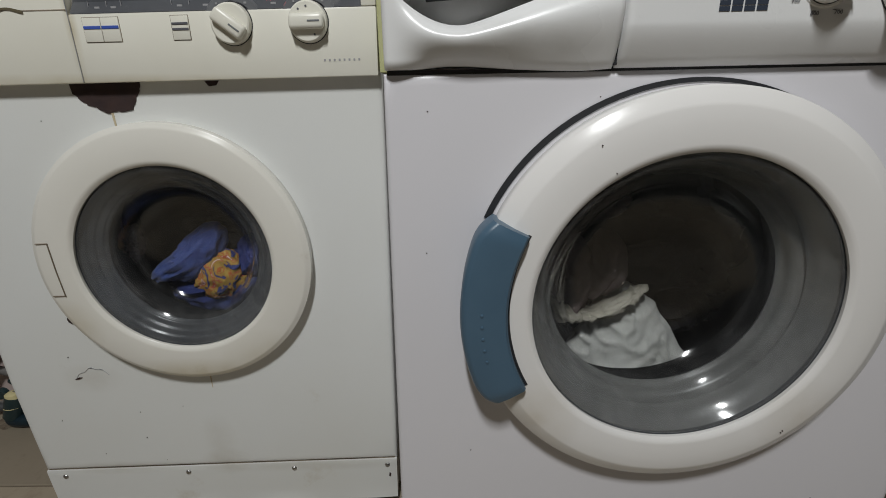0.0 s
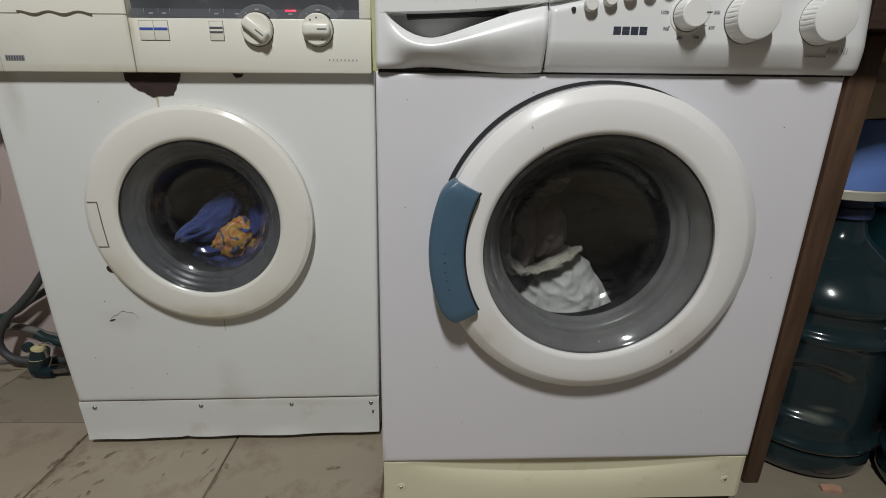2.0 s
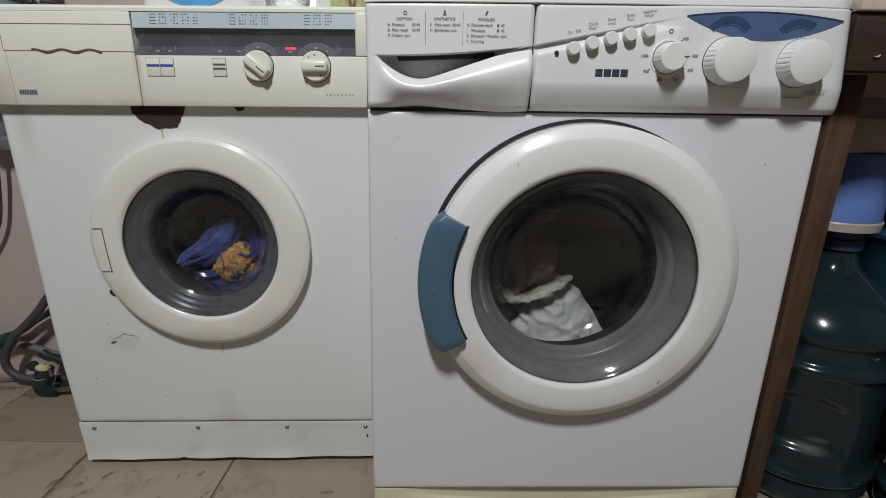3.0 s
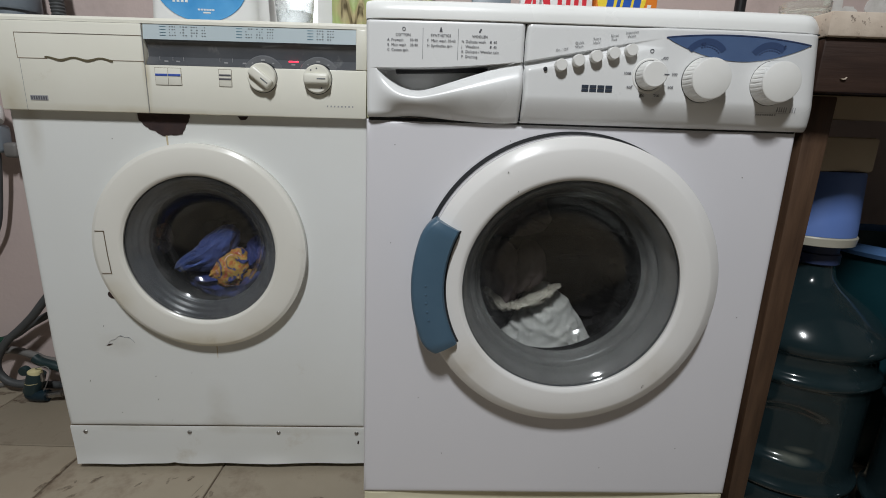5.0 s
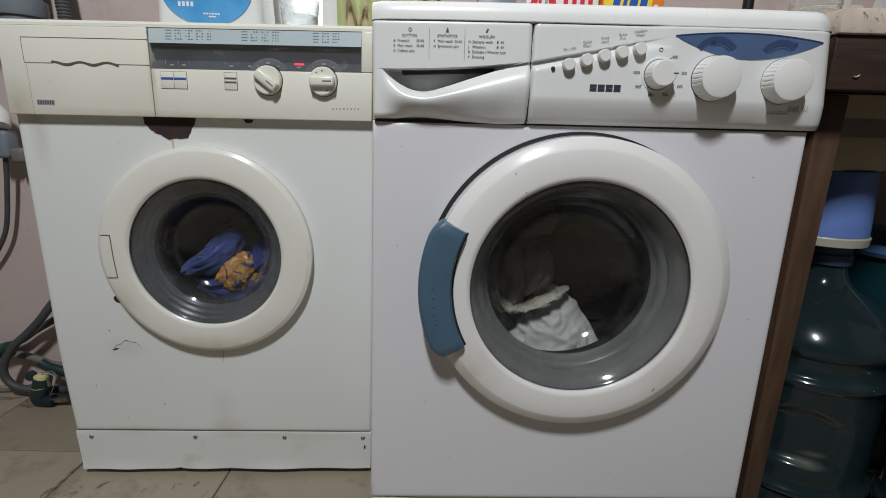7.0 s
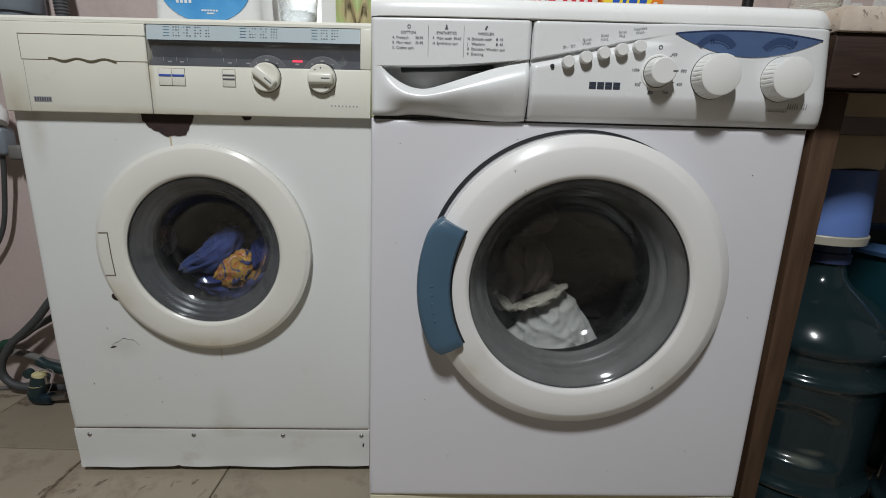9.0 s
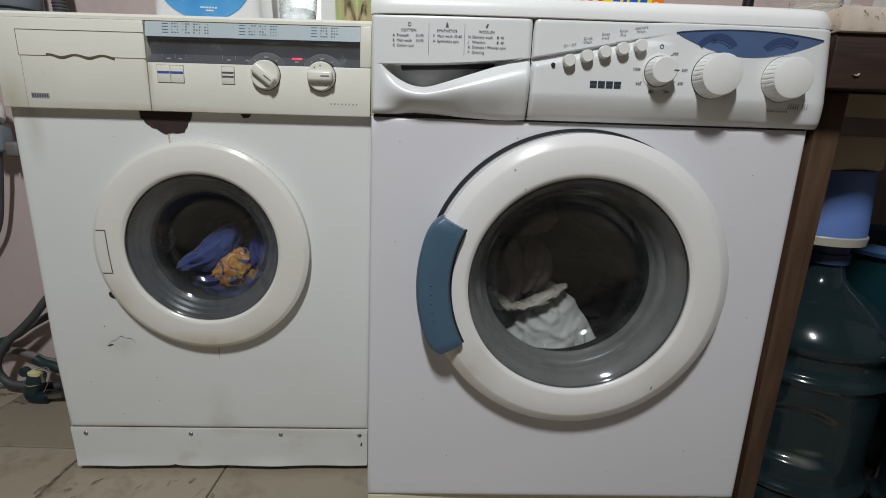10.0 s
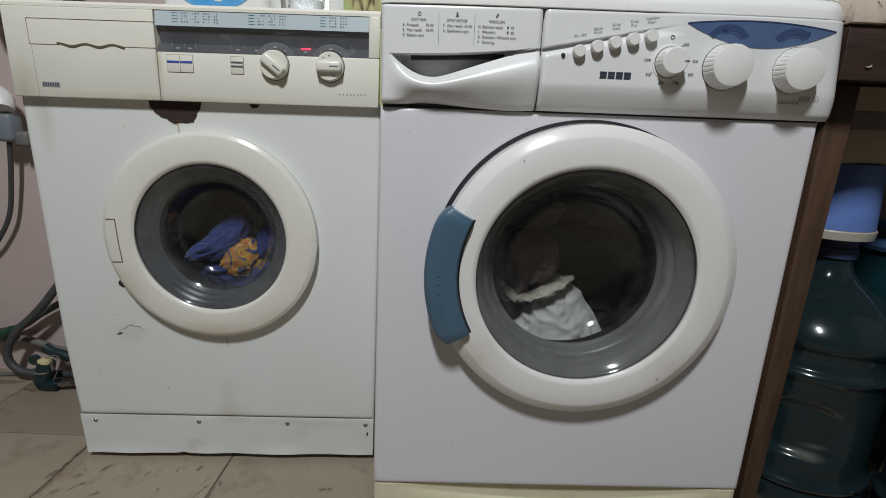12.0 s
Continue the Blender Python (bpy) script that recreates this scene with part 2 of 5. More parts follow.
def broken(m, scale, low, high):
    """Lets a thin layer of dirt break up into specks, with the ground showing between them."""
    n, l = m.node_tree.nodes, m.node_tree.links
    tc = n.new("ShaderNodeTexCoord")
    nz = n.new("ShaderNodeTexNoise")
    nz.inputs["Scale"].default_value, nz.inputs["Detail"].default_value, nz.inputs["Roughness"].default_value = scale, 8, 0.7
    l.new(tc.outputs["Object"], nz.inputs["Vector"])
    mr = n.new("ShaderNodeMapRange")
    mr.inputs["From Min"].default_value, mr.inputs["From Max"].default_value, mr.inputs["To Max"].default_value = low, high, 0.5
    l.new(nz.outputs["Fac"], mr.inputs["Value"])
    l.new(mr.outputs[0], n["Principled BSDF"].inputs["Alpha"])


broken(DIRT, 75, 0.36, 0.62)


def smudge(m, spots, colour):
    """Soft greasy smudges at given places of the object."""
    n, l = m.node_tree.nodes, m.node_tree.links
    b = n["Principled BSDF"]
    tc = n.new("ShaderNodeTexCoord")
    nz = n.new("ShaderNodeTexNoise")
    nz.inputs["Scale"].default_value, nz.inputs["Detail"].default_value = 28, 6
    l.new(tc.outputs["Object"], nz.inputs["Vector"])
    for place, size, weight in spots:
        mp = n.new("ShaderNodeMapping")
        mp.vector_type = "TEXTURE"
        mp.inputs["Location"].default_value, mp.inputs["Scale"].default_value = place, size
        l.new(tc.outputs["Object"], mp.inputs[0])
        ln = n.new("ShaderNodeVectorMath")
        ln.operation = "LENGTH"
        l.new(mp.outputs[0], ln.inputs[0])
        fall = n.new("ShaderNodeMapRange")
        fall.inputs["From Min"].default_value, fall.inputs["From Max"].default_value = 1.0, 0.0
        fall.inputs["To Max"].default_value = weight * 1.8
        l.new(ln.outputs["Value"], fall.inputs["Value"])
        mul = n.new("ShaderNodeMath")
        mul.operation = "MULTIPLY"
        l.new(fall.outputs[0], mul.inputs[0])
        l.new(nz.outputs["Fac"], mul.inputs[1])
        mix = n.new("ShaderNodeMix")
        mix.data_type = "RGBA"
        l.new(mul.outputs[0], mix.inputs["Factor"])
        l.new(b.inputs["Base Color"].links[0].from_socket, mix.inputs["A"])
        mix.inputs["B"].default_value = (*colour, 1)
        l.new(mix.outputs["Result"], b.inputs["Base Color"])


smudge(OLD_ENAMEL, (((0.315, 0.0, 0.118), (0.045, 0.2, 0.03), 0.38), ((0.308, 0.0, 0.165), (0.03, 0.2, 0.06), 0.17), ((0.13, 0.0, 0.108), (0.12, 0.2, 0.015), 0.3), ((0.45, 0.0, 0.106), (0.2, 0.2, 0.015), 0.25), ((0.035, 0.0, 0.70), (0.02, 0.2, 0.08), 0.4), ((0.13, 0.0, 0.29), (0.05, 0.2, 0.03), 0.25)), (0.36, 0.31, 0.22))
smudge(PANEL, (((0.115, -0.03, 0.752), (0.05, 0.2, 0.016), 0.5), ((0.165, -0.03, 0.745), (0.03, 0.2, 0.02), 0.45), ((0.05, -0.03, 0.742), (0.05, 0.2, 0.012), 0.3), ((0.07, -0.03, 0.77), (0.02, 0.2, 0.006), 0.3)), (0.45, 0.44, 0.42))
smudge(BOTTLE, (((0.785, 0.12, 0.128), (0.035, 0.2, 0.010), 0.7), ((0.80, 0.11, 0.145), (0.025, 0.2, 0.008), 0.5)), (0.22, 0.23, 0.19))
smudge(WHITE_RING, (((0.15, -0.03, 0.37), (0.05, 0.2, 0.06), 0.4), ((0.43, -0.03, 0.37), (0.05, 0.2, 0.05), 0.3)), (0.45, 0.38, 0.27))
smudge(CREAM, (((0.31, -0.016, 0.73), (0.32, 0.2, 0.012), 0.5), ((0.02, -0.016, 0.74), (0.03, 0.2, 0.05), 0.4), ((0.242, -0.016, 0.79), (0.008, 0.2, 0.07), 0.5)), (0.42, 0.34, 0.18))
smudge(RING, (((0.305, -0.022, 0.31), (0.15, 0.2, 0.03), 0.5), ((0.14, -0.03, 0.39), (0.05, 0.2, 0.05), 0.5), ((0.42, -0.03, 0.33), (0.08, 0.2, 0.06), 0.35)), (0.48, 0.40, 0.24))


def printed_cloth():
    """Yellow cotton with an abstract print of orange, red, green and white flecks."""
    m = mat("printed_yellow_cotton", (0.6, 0.38, 0.06), 0.85, bump=0.3, bump_scale=260)
    n, l = m.node_tree.nodes, m.node_tree.links
    tc = n.new("ShaderNodeTexCoord")
    nz = n.new("ShaderNodeTexNoise")
    nz.inputs["Scale"].default_value, nz.inputs["Detail"].default_value, nz.inputs["Distortion"].default_value = 22, 2, 2.4
    l.new(tc.outputs["Object"], nz.inputs["Vector"])
    r = n.new("ShaderNodeValToRGB")
    r.color_ramp.interpolation = "CONSTANT"
    e = r.color_ramp.elements
    e[0].position, e[0].color = 0.0, (0.04, 0.05, 0.18, 1)
    e[1].position, e[1].color = 0.41, (0.36, 0.19, 0.03, 1)
    for p, c in ((0.44, (0.42, 0.27, 0.06, 1)), (0.52, (0.42, 0.12, 0.03, 1)), (0.555, (0.45, 0.29, 0.08, 1)), (0.585, (0.45, 0.07, 0.04, 1)), (0.625, (0.62, 0.52, 0.46, 1)), (0.68, (0.3, 0.05, 0.05, 1))):
        k = e.new(p)
        k.color = c
    l.new(nz.outputs["Fac"], r.inputs[0])
    l.new(r.outputs[0], n["Principled BSDF"].inputs["Base Color"])
    return m


def leaf_print():
    m = mat("leaf_print_curtain", (0.42, 0.46, 0.2), 0.7)
    n, l = m.node_tree.nodes, m.node_tree.links
    tc = n.new("ShaderNodeTexCoord")
    mp = n.new("ShaderNodeMapping")
    mp.inputs["Scale"].default_value, mp.inputs["Rotation"].default_value = (11, 11, 5), (0, 0.7, 0)
    l.new(tc.outputs["Object"], mp.inputs[0])
    nz = n.new("ShaderNodeTexNoise")
    nz.inputs["Scale"].default_value, nz.inputs["Detail"].default_value, nz.inputs["Distortion"].default_value = 1.6, 3, 1.2
    l.new(mp.outputs[0], nz.inputs["Vector"])
    r = n.new("ShaderNodeValToRGB")
    e = r.color_ramp.elements
    e[0].position, e[0].color = 0.36, (0.10, 0.075, 0.035, 1)
    e[1].position, e[1].color = 0.42, (0.50, 0.42, 0.24, 1)
    k = e.new(0.55)
    k.color = (0.40, 0.48, 0.20, 1)
    k = e.new(0.7)
    k.color = (0.52, 0.6, 0.34, 1)
    l.new(nz.outputs["Fac"], r.inputs[0])
    l.new(r.outputs[0], n["Principled BSDF"].inputs["Base Color"])
    return m


PRINT_CLOTH = printed_cloth()
LEAF = leaf_print()


# ---------------------------------------------------------------- mesh helpers
def step01(a, b, v):
    t = min(1.0, max(0.0, (v - a) / (b - a)))
    return t * t * (3 - 2 * t)


def part(name, bm, material, parent=None, label="", smooth=35):
    """Links a bmesh as one mesh object, under a thing or part when one is given."""
    bmesh.ops.recalc_face_normals(bm, faces=bm.faces)
    me = bpy.data.meshes.new(name)
    bm.to_mesh(me)
    bm.free()
    me.materials.append(material)
    if smooth:
        me.polygons.foreach_set("use_smooth", [True] * len(me.polygons))
        me.set_sharp_from_angle(angle=radians(smooth))
    ob = new(name, me)
    if parent:
        ob.parent = parent
    if label:
        tagged(ob, label)
    return ob


def empty(name, m, label, category, group="", kind=""):
    ob = new(name)
    ob.matrix_basis = m
    return tagged(ob, label, category, group, kind)


def add_box(bm, x0, x1, y0, y1, z0, z1, bevel=0.0, segments=2):
    made = bmesh.ops.create_cube(bm, size=1.0)
    vs = made["verts"]
    for v in vs:
        v.co = Vector((x0 + (v.co.x + 0.5) * (x1 - x0), y0 + (v.co.y + 0.5) * (y1 - y0), z0 + (v.co.z + 0.5) * (z1 - z0)))
    if bevel:
        es = list({e for v in vs for e in v.link_edges})
        bmesh.ops.bevel(bm, geom=es, offset=bevel, segments=segments, profile=0.5, affect="EDGES")
    return bm


def box(x0, x1, y0, y1, z0, z1, bevel=0.0, segments=2):
    return add_box(bmesh.new(), x0, x1, y0, y1, z0, z1, bevel, segments)


def lathe(profile, cx, cz, steps=96, a0=0.0, a1=360.0, closed=False, bm=None, wobble=None):
    """Turns a profile of (radius, y) about the line along y through (cx, cz)."""
    bm = bm or bmesh.new()
    full = abs(a1 - a0) > 359.9
    n = steps if full else steps + 1
    rings = []
    for i in range(n):
        a = radians(a0 + (a1 - a0) * i / steps)
        row = []
        for j, (r, y) in enumerate(profile):
            rr = r * (wobble(a, j) if wobble else 1)
            row.append(bm.verts.new((cx + rr * math.cos(a), y, cz + rr * math.sin(a))))
        rings.append(row)
    m = len(profile)
    for i in range(steps):
        p, q = rings[i], rings[(i + 1) % n]
        for j in range(m if closed else m - 1):
            k = (j + 1) % m
            bm.faces.new((p[j], p[k], q[k], q[j]))
    if not full and closed:
        bm.faces.new(rings[0])
        bm.faces.new(list(reversed(rings[-1])))
    bmesh.ops.remove_doubles(bm, verts=bm.verts, dist=1e-6)
    return bm


def lathe_z(profile, x, y, z=0.0, steps=64):
    """Turns a profile of (radius, height) about an upright line."""
    bm = lathe([(r, h) for r, h in profile], 0, 0, steps)
    for v in bm.verts:
        v.co = Vector((x + v.co.x, y + v.co.z, z + v.co.y))
    return bm


def sweep(points, r, steps=14, ribs=0.0, smooth=4):
    """A tube along a smooth curve through the points, with ribs when asked."""
    ps = [Vector(p) for p in points]
    ps = [ps[0]] + ps + [ps[-1]]
    way = []
    for i in range(1, len(ps) - 2):
        p0, p1, p2, p3 = ps[i - 1:i + 3]
        for k in range(smooth * 4):
            t = k / (smooth * 4)
            way.append(0.5 * ((2 * p1) + (p2 - p0) * t + (2 * p0 - 5 * p1 + 4 * p2 - p3) * t * t + (3 * p1 - p0 - 3 * p2 + p3) * t ** 3))
    way.append(ps[-2])
    bm = bmesh.new()
    rows = []
    up = Vector((0.3, 0.2, 1)).normalized()
    for i, p in enumerate(way):
        d = (way[min(i + 1, len(way) - 1)] - way[max(i - 1, 0)]).normalized()
        side = d.cross(up).normalized()
        up = side.cross(d).normalized()
        rr = r * (1 + ribs * (i % 2))
        rows.append([bm.verts.new(p + rr * (math.cos(a) * side + math.sin(a) * up)) for a in (2 * math.pi * k / steps for k in range(steps))])
    for a, b in zip(rows, rows[1:]):
        for k in range(steps):
            bm.faces.new((a[k], a[(k + 1) % steps], b[(k + 1) % steps], b[k]))
    bm.faces.new(rows[0])
    bm.faces.new(rows[-1])
    return bm


def prism(points, y0, y1, surface=None):
    """An outline of (x, z) points given thickness along y; surface(x, z) adds to y."""
    bm = bmesh.new()
    s = surface or (lambda x, z: 0.0)
    a = [bm.verts.new((x, y0 + s(x, z), z)) for x, z in points]
    b = [bm.verts.new((x, y1 + s(x, z), z)) for x, z in points]
    n = len(points)
    fa, fb = bm.faces.new(a), bm.faces.new(list(reversed(b)))
    for i in range(n):
        bm.faces.new((a[i], b[i], b[(i + 1) % n], a[(i + 1) % n]))
    bmesh.ops.triangulate(bm, faces=[fa, fb])
    return bm


def sheet(x0, x1, levels, nx, front, back):
    """A panel whose front follows front(x, z) at the heights levels(x), with its sides and back closed at y = back."""
    bm = bmesh.new()
    g = []
    for i in range(nx + 1):
        x = x0 + (x1 - x0) * i / nx
        g.append([bm.verts.new((x, front(x, z), z)) for z in levels(x)])
    nz = len(g[0]) - 1
    for i in range(nx):
        for k in range(nz):
            bm.faces.new((g[i][k], g[i + 1][k], g[i + 1][k + 1], g[i][k + 1]))
    rim = [g[i][0] for i in range(nx + 1)] + [g[nx][k] for k in range(1, nz + 1)] + [g[i][nz] for i in range(nx - 1, -1, -1)] + [g[0][k] for k in range(nz - 1, 0, -1)]
    far = [bm.verts.new((v.co.x, back, v.co.z)) for v in rim]
    n = len(rim)
    for i in range(n):
        bm.faces.new((rim[i], rim[(i + 1) % n], far[(i + 1) % n], far[i]))
    bm.faces.new(far)
    return bm


def cabinet(x0, x1, z0, z1, depth, cx, cz, r, round_=0.006):
    """A casing with rounded front edges and a round opening in its front."""
    bm = bmesh.new()
    angles = sorted([2 * math.pi * i / 96 for i in range(96)] + [math.atan2(z - cz, x - cx) % (2 * math.pi) for x in (x0, x1) for z in (z0, z1)])

    def edge(a, inset):
        c, s = math.cos(a), math.sin(a)
        t = min(((x1 - inset if c > 0 else x0 + inset) - cx) / c if abs(c) > 1e-9 else 9, ((z1 - inset if s > 0 else z0 + inset) - cz) / s if abs(s) > 1e-9 else 9)
        return cx + t * c, cz + t * s

    loops = []
    for kind, y in ((r, 0.035), (r, 0.004), (r + 0.003, 0.0), (r + 0.006, 0.0)):
        loops.append([bm.verts.new((cx + kind * math.cos(a), y, cz + kind * math.sin(a))) for a in angles])
    for inset, y in ((round_ * 1.8, 0.0), (round_, 0.0), (round_ * 0.45, round_ * 0.12), (round_ * 0.12, round_ * 0.45), (0.0, round_), (0.0, depth)):
        loops.append([bm.verts.new((x, y, z)) for x, z in (edge(a, inset) for a in angles)])
    n = len(angles)
    for a, b in zip(loops, loops[1:]):
        for i in range(n):
            bm.faces.new((a[i], a[(i + 1) % n], b[(i + 1) % n], b[i]))
    bm.faces.new(loops[-1])
    return bm


def text(name, words, x, z, size, material, parent, surface, align="LEFT", rotate=0.0):
    """Flat lettering that lies just before the surface y = surface(x, z)."""
    cu = bpy.data.curves.new(name, "FONT")
    cu.body, cu.size, cu.align_x, cu.align_y, cu.extrude = words, size, align, "CENTER", 0.00012
    cu.resolution_u = 2
    tmp = bpy.data.objects.new(name, cu)
    scene.collection.objects.link(tmp)
    bpy.context.view_layer.update()
    me = bpy.data.meshes.new_from_object(tmp.evaluated_get(bpy.context.evaluated_depsgraph_get()))
    bpy.data.objects.remove(tmp)
    c, s = math.cos(radians(rotate)), math.sin(radians(rotate))
    for v in me.vertices:
        px, pz, d = x + v.co.x * c - v.co.y * s, z + v.co.x * s + v.co.y * c, v.co.z
        v.co = Vector((px, surface(px, pz) - 0.0007 - d, pz))
    me.materials.clear()
    me.materials.append(material)
    ob = new(name, me)
    ob.parent = parent
    return ob


def bars(bm, rows, surface, proud=0.0006):
    """Plain printed bars, each (x0, x1, z0, z1), on a surface."""
    for x0, x1, z0, z1 in rows:
        y = surface((x0 + x1) / 2, (z0 + z1) / 2)
        add_box(bm, x0, x1, y - proud, y + 0.0005, z0, z1)
    return bm


def crumple(cx, cy, cz, rx, ry, rz, seed, fold=0.35, freq=2.2, detail=5):
    """A heap of cloth: an uneven lump with ridged folds."""
    bm = bmesh.new()
    bmesh.ops.create_icosphere(bm, subdivisions=detail, radius=1.0)
    o = Vector((seed * 7.3, seed * 3.1, seed * 1.7))
    for v in bm.verts:
        d = v.co.normalized()
        q = Vector((d.x * 1.0, d.y, d.z * 1.5))
        warp = noise.noise_vector(q * 1.1 + o) * 0.9
        ridge = 1 - abs(noise.noise(q * freq + warp + o)) * 2
        fine = 1 - abs(noise.noise(q * freq * 2.3 + warp * 1.5 + o)) * 2
        k = 1 + fold * (ridge - 0.5) + fold * 0.4 * (fine - 0.5) + 0.3 * noise.noise(q * 0.9 + o)
        v.co = Vector((cx + d.x * rx * k, cy + d.y * ry * k, cz + d.z * rz * k))
    return bm


def creased(bm, amp, size, seed):
    """Adds sharp little folds to a piece of cloth."""
    bm.normal_update()
    o = Vector((seed * 5.1, seed * 2.3, seed * 8.7))
    moves = []
    for v in bm.verts:
        p = v.co / size + o
        w = noise.noise_vector(p * 0.6) * 1.2
        r1 = 1 - 2 * abs(noise.noise(p + w))
        r2 = 1 - 2 * abs(noise.noise(p * 2.1 + w * 1.6 + o))
        moves.append(v.normal * amp * (r1 * abs(r1) * 0.8 + r2 * 0.35 - 0.3))
    for v, d in zip(bm.verts, moves):
        v.co += d
    return bm


def drape(px, py, pz, rx, ry, low, seed, folds=7, depth=0.16, lean=0.0):
    """Cloth that hangs in radiating folds from a peak down to z = low."""
    bm = bmesh.new()
    n, m = 180, 60
    rows = []
    top_ = bm.verts.new((px, py, pz))
    for k in range(1, m + 1):
        t = k / m
        row = []
        for i in range(n):
            a = 2 * math.pi * i / n
            q = Vector((math.cos(a) * 1.3 + seed * 3.7, math.sin(a) * 1.3 + seed, t * 1.1))
            phase = 2.6 * noise.noise(q) + 0.8 * t
            f = 1 + depth * min(1.0, t * 1.6) * (abs(math.sin(a * folds / 2 + phase)) * 1.6 - 0.9) + 0.38 * noise.noise(q * 0.8 + Vector((9, 2, seed)))
            f += 0.05 * noise.noise(q * 4.0)
            r = (t ** 0.75) * f
            drop = t ** 1.25 + 0.10 * noise.noise(q * 1.7 + Vector((0, seed, 4))) * t
            row.append(bm.verts.new((px + lean * t + rx * r * math.cos(a), py + ry * r * math.sin(a), pz - (pz - low) * drop)))
        rows.append(row)
    for i in range(n):
        bm.faces.new((top_, rows[0][i], rows[0][(i + 1) % n]))
    for p, q in zip(rows, rows[1:]):
        for i in range(n):
            bm.faces.new((p[i], q[i], q[(i + 1) % n], p[(i + 1) % n]))
    bm.faces.new(rows[-1])
    return bm


def folded(cx, cy, cz, along, across, thick, turn, seed, folds=2.0, depth=0.22, taper=0.3):
    """A soft fold of cloth, long in one direction, with creases that run along it."""
    bm = bmesh.new()
    bmesh.ops.create_icosphere(bm, subdivisions=5, radius=1.0)
    o = Vector((seed * 4.7, seed * 2.9, seed * 6.1))
    ca, sa = math.cos(radians(turn)), math.sin(radians(turn))
    for v in bm.verts:
        d = v.co.normalized()
        rim = 1 + 0.16 * noise.noise(d * 1.6 + o) + 0.06 * noise.noise(d * 4 + o)
        w = noise.noise(Vector((d.x * 0.8, d.y, d.z * 1.2)) + o) * 0.9
        line = d.z * folds * 2.2 + w * 2 + d.x * 0.7
        ridge = 1 - abs(math.sin(line)) * 2
        fine = 1 - 2 * abs(noise.noise(Vector((d.x * 1.5, d.y * 2, d.z * 4)) + o * 1.3))
        k = rim + depth * (0.5 * ridge + 0.3 * fine)
        lx, lz = along * d.x * rim, across * d.z * rim * (1 + taper * d.x)
        lz += along * 0.18 * (d.x * d.x - 0.4)
        v.co = Vector((cx + lx * ca - lz * sa, cy + thick * d.y * k, cz + lx * sa + lz * ca))
    return bm


# ---------------------------------------------------------------- the room
def structure(name, bm, material, label, category):
    return tagged(part(name, bm, material, smooth=0), label, category, kind="structure")


back_wall = structure("wall_back", box(-1.7, 1.7, 0.53, 0.65, -0.05, 2.5), WALL, "stained pinkish plaster wall behind the washing machines", "wall")
# unseen sides and ceiling, added and kept dark to hold down the fill light
structure("wall_left", box(-1.82, -1.7, -3.4, 0.65, -0.05, 2.5), UNSEEN_ROOM, "unseen side wall, darkened to cut bounced light", "wall")
structure("wall_right", box(1.7, 1.82, -3.4, 0.65, -0.05, 2.5), UNSEEN_ROOM, "unseen side wall, darkened to cut bounced light", "wall")
structure("wall_front", box(-1.82, 1.82, -3.52, -3.4, -0.05, 2.5), UNSEEN_ROOM, "unseen wall behind the camera, darkened to cut bounced light", "wall")
structure("ceiling", box(-1.82, 1.82, -3.52, 0.65, 2.5, 2.6), UNSEEN_ROOM, "unseen ceiling, darkened to cut bounced light", "ceiling")
def vary(m, low, high):
    """Shades alike pieces a little apart from one another."""
    n, l = m.node_tree.nodes, m.node_tree.links
    b = n["Principled BSDF"]
    oi = n.new("ShaderNodeObjectInfo")
    mr = n.new("ShaderNodeMapRange")
    mr.inputs["To Min"].default_value, mr.inputs["To Max"].default_value = low, high
    l.new(oi.outputs["Random"], mr.inputs["Value"])
    hs = n.new("ShaderNodeHueSaturation")
    l.new(mr.outputs[0], hs.inputs["Value"])
    l.new(b.inputs["Base Color"].links[0].from_socket, hs.inputs["Color"])
    l.new(hs.outputs[0], b.inputs["Base Color"])


vary(TILE, 0.72, 1.05)
floor = structure("floor", box(-1.7, 1.7, -3.4, 0.53, -0.06, -0.004), GROUT, "worn beige tiled floor with dirty joints", "floor")


# ---------------------------------------------------------------- washing machine parts that both kinds have
def screw(x, y, z, parent, r=0.0045):
    prof = [(0.0, y - 0.0028), (r * 0.5, y - 0.0026), (r * 0.85, y - 0.0016), (r, y), (r * 0.6, y + 0.002)]
    return part("screw", lathe(prof, x, z, 16), CHROME, parent, "small steel screw")


def round_knob(name, x, y, z, r, h, parent, ribs=0, material=KNOB, foot=1.12):
    """A turned knob, ribbed round its side when asked, wider at its foot."""
    prof = [(0.0, y - h), (r * 0.9, y - h), (r * 0.97, y - h + 0.0008), (r, y - h + 0.003), (r * (1 + (foot - 1) * 0.6), y - h * 0.3), (r * foot, y - 0.002), (r * foot, y + 0.001)]

    def wobble(a, j):
        return 1 - (0.034 if j == 4 else 0.012) * step01(0.35, 0.8, math.sin(a * ribs)) if j in (3, 4) else 1.0
    return part(name, lathe(prof, x, z, max(96, ribs * 8), wobble=wobble if ribs else None), material, parent, smooth=25)


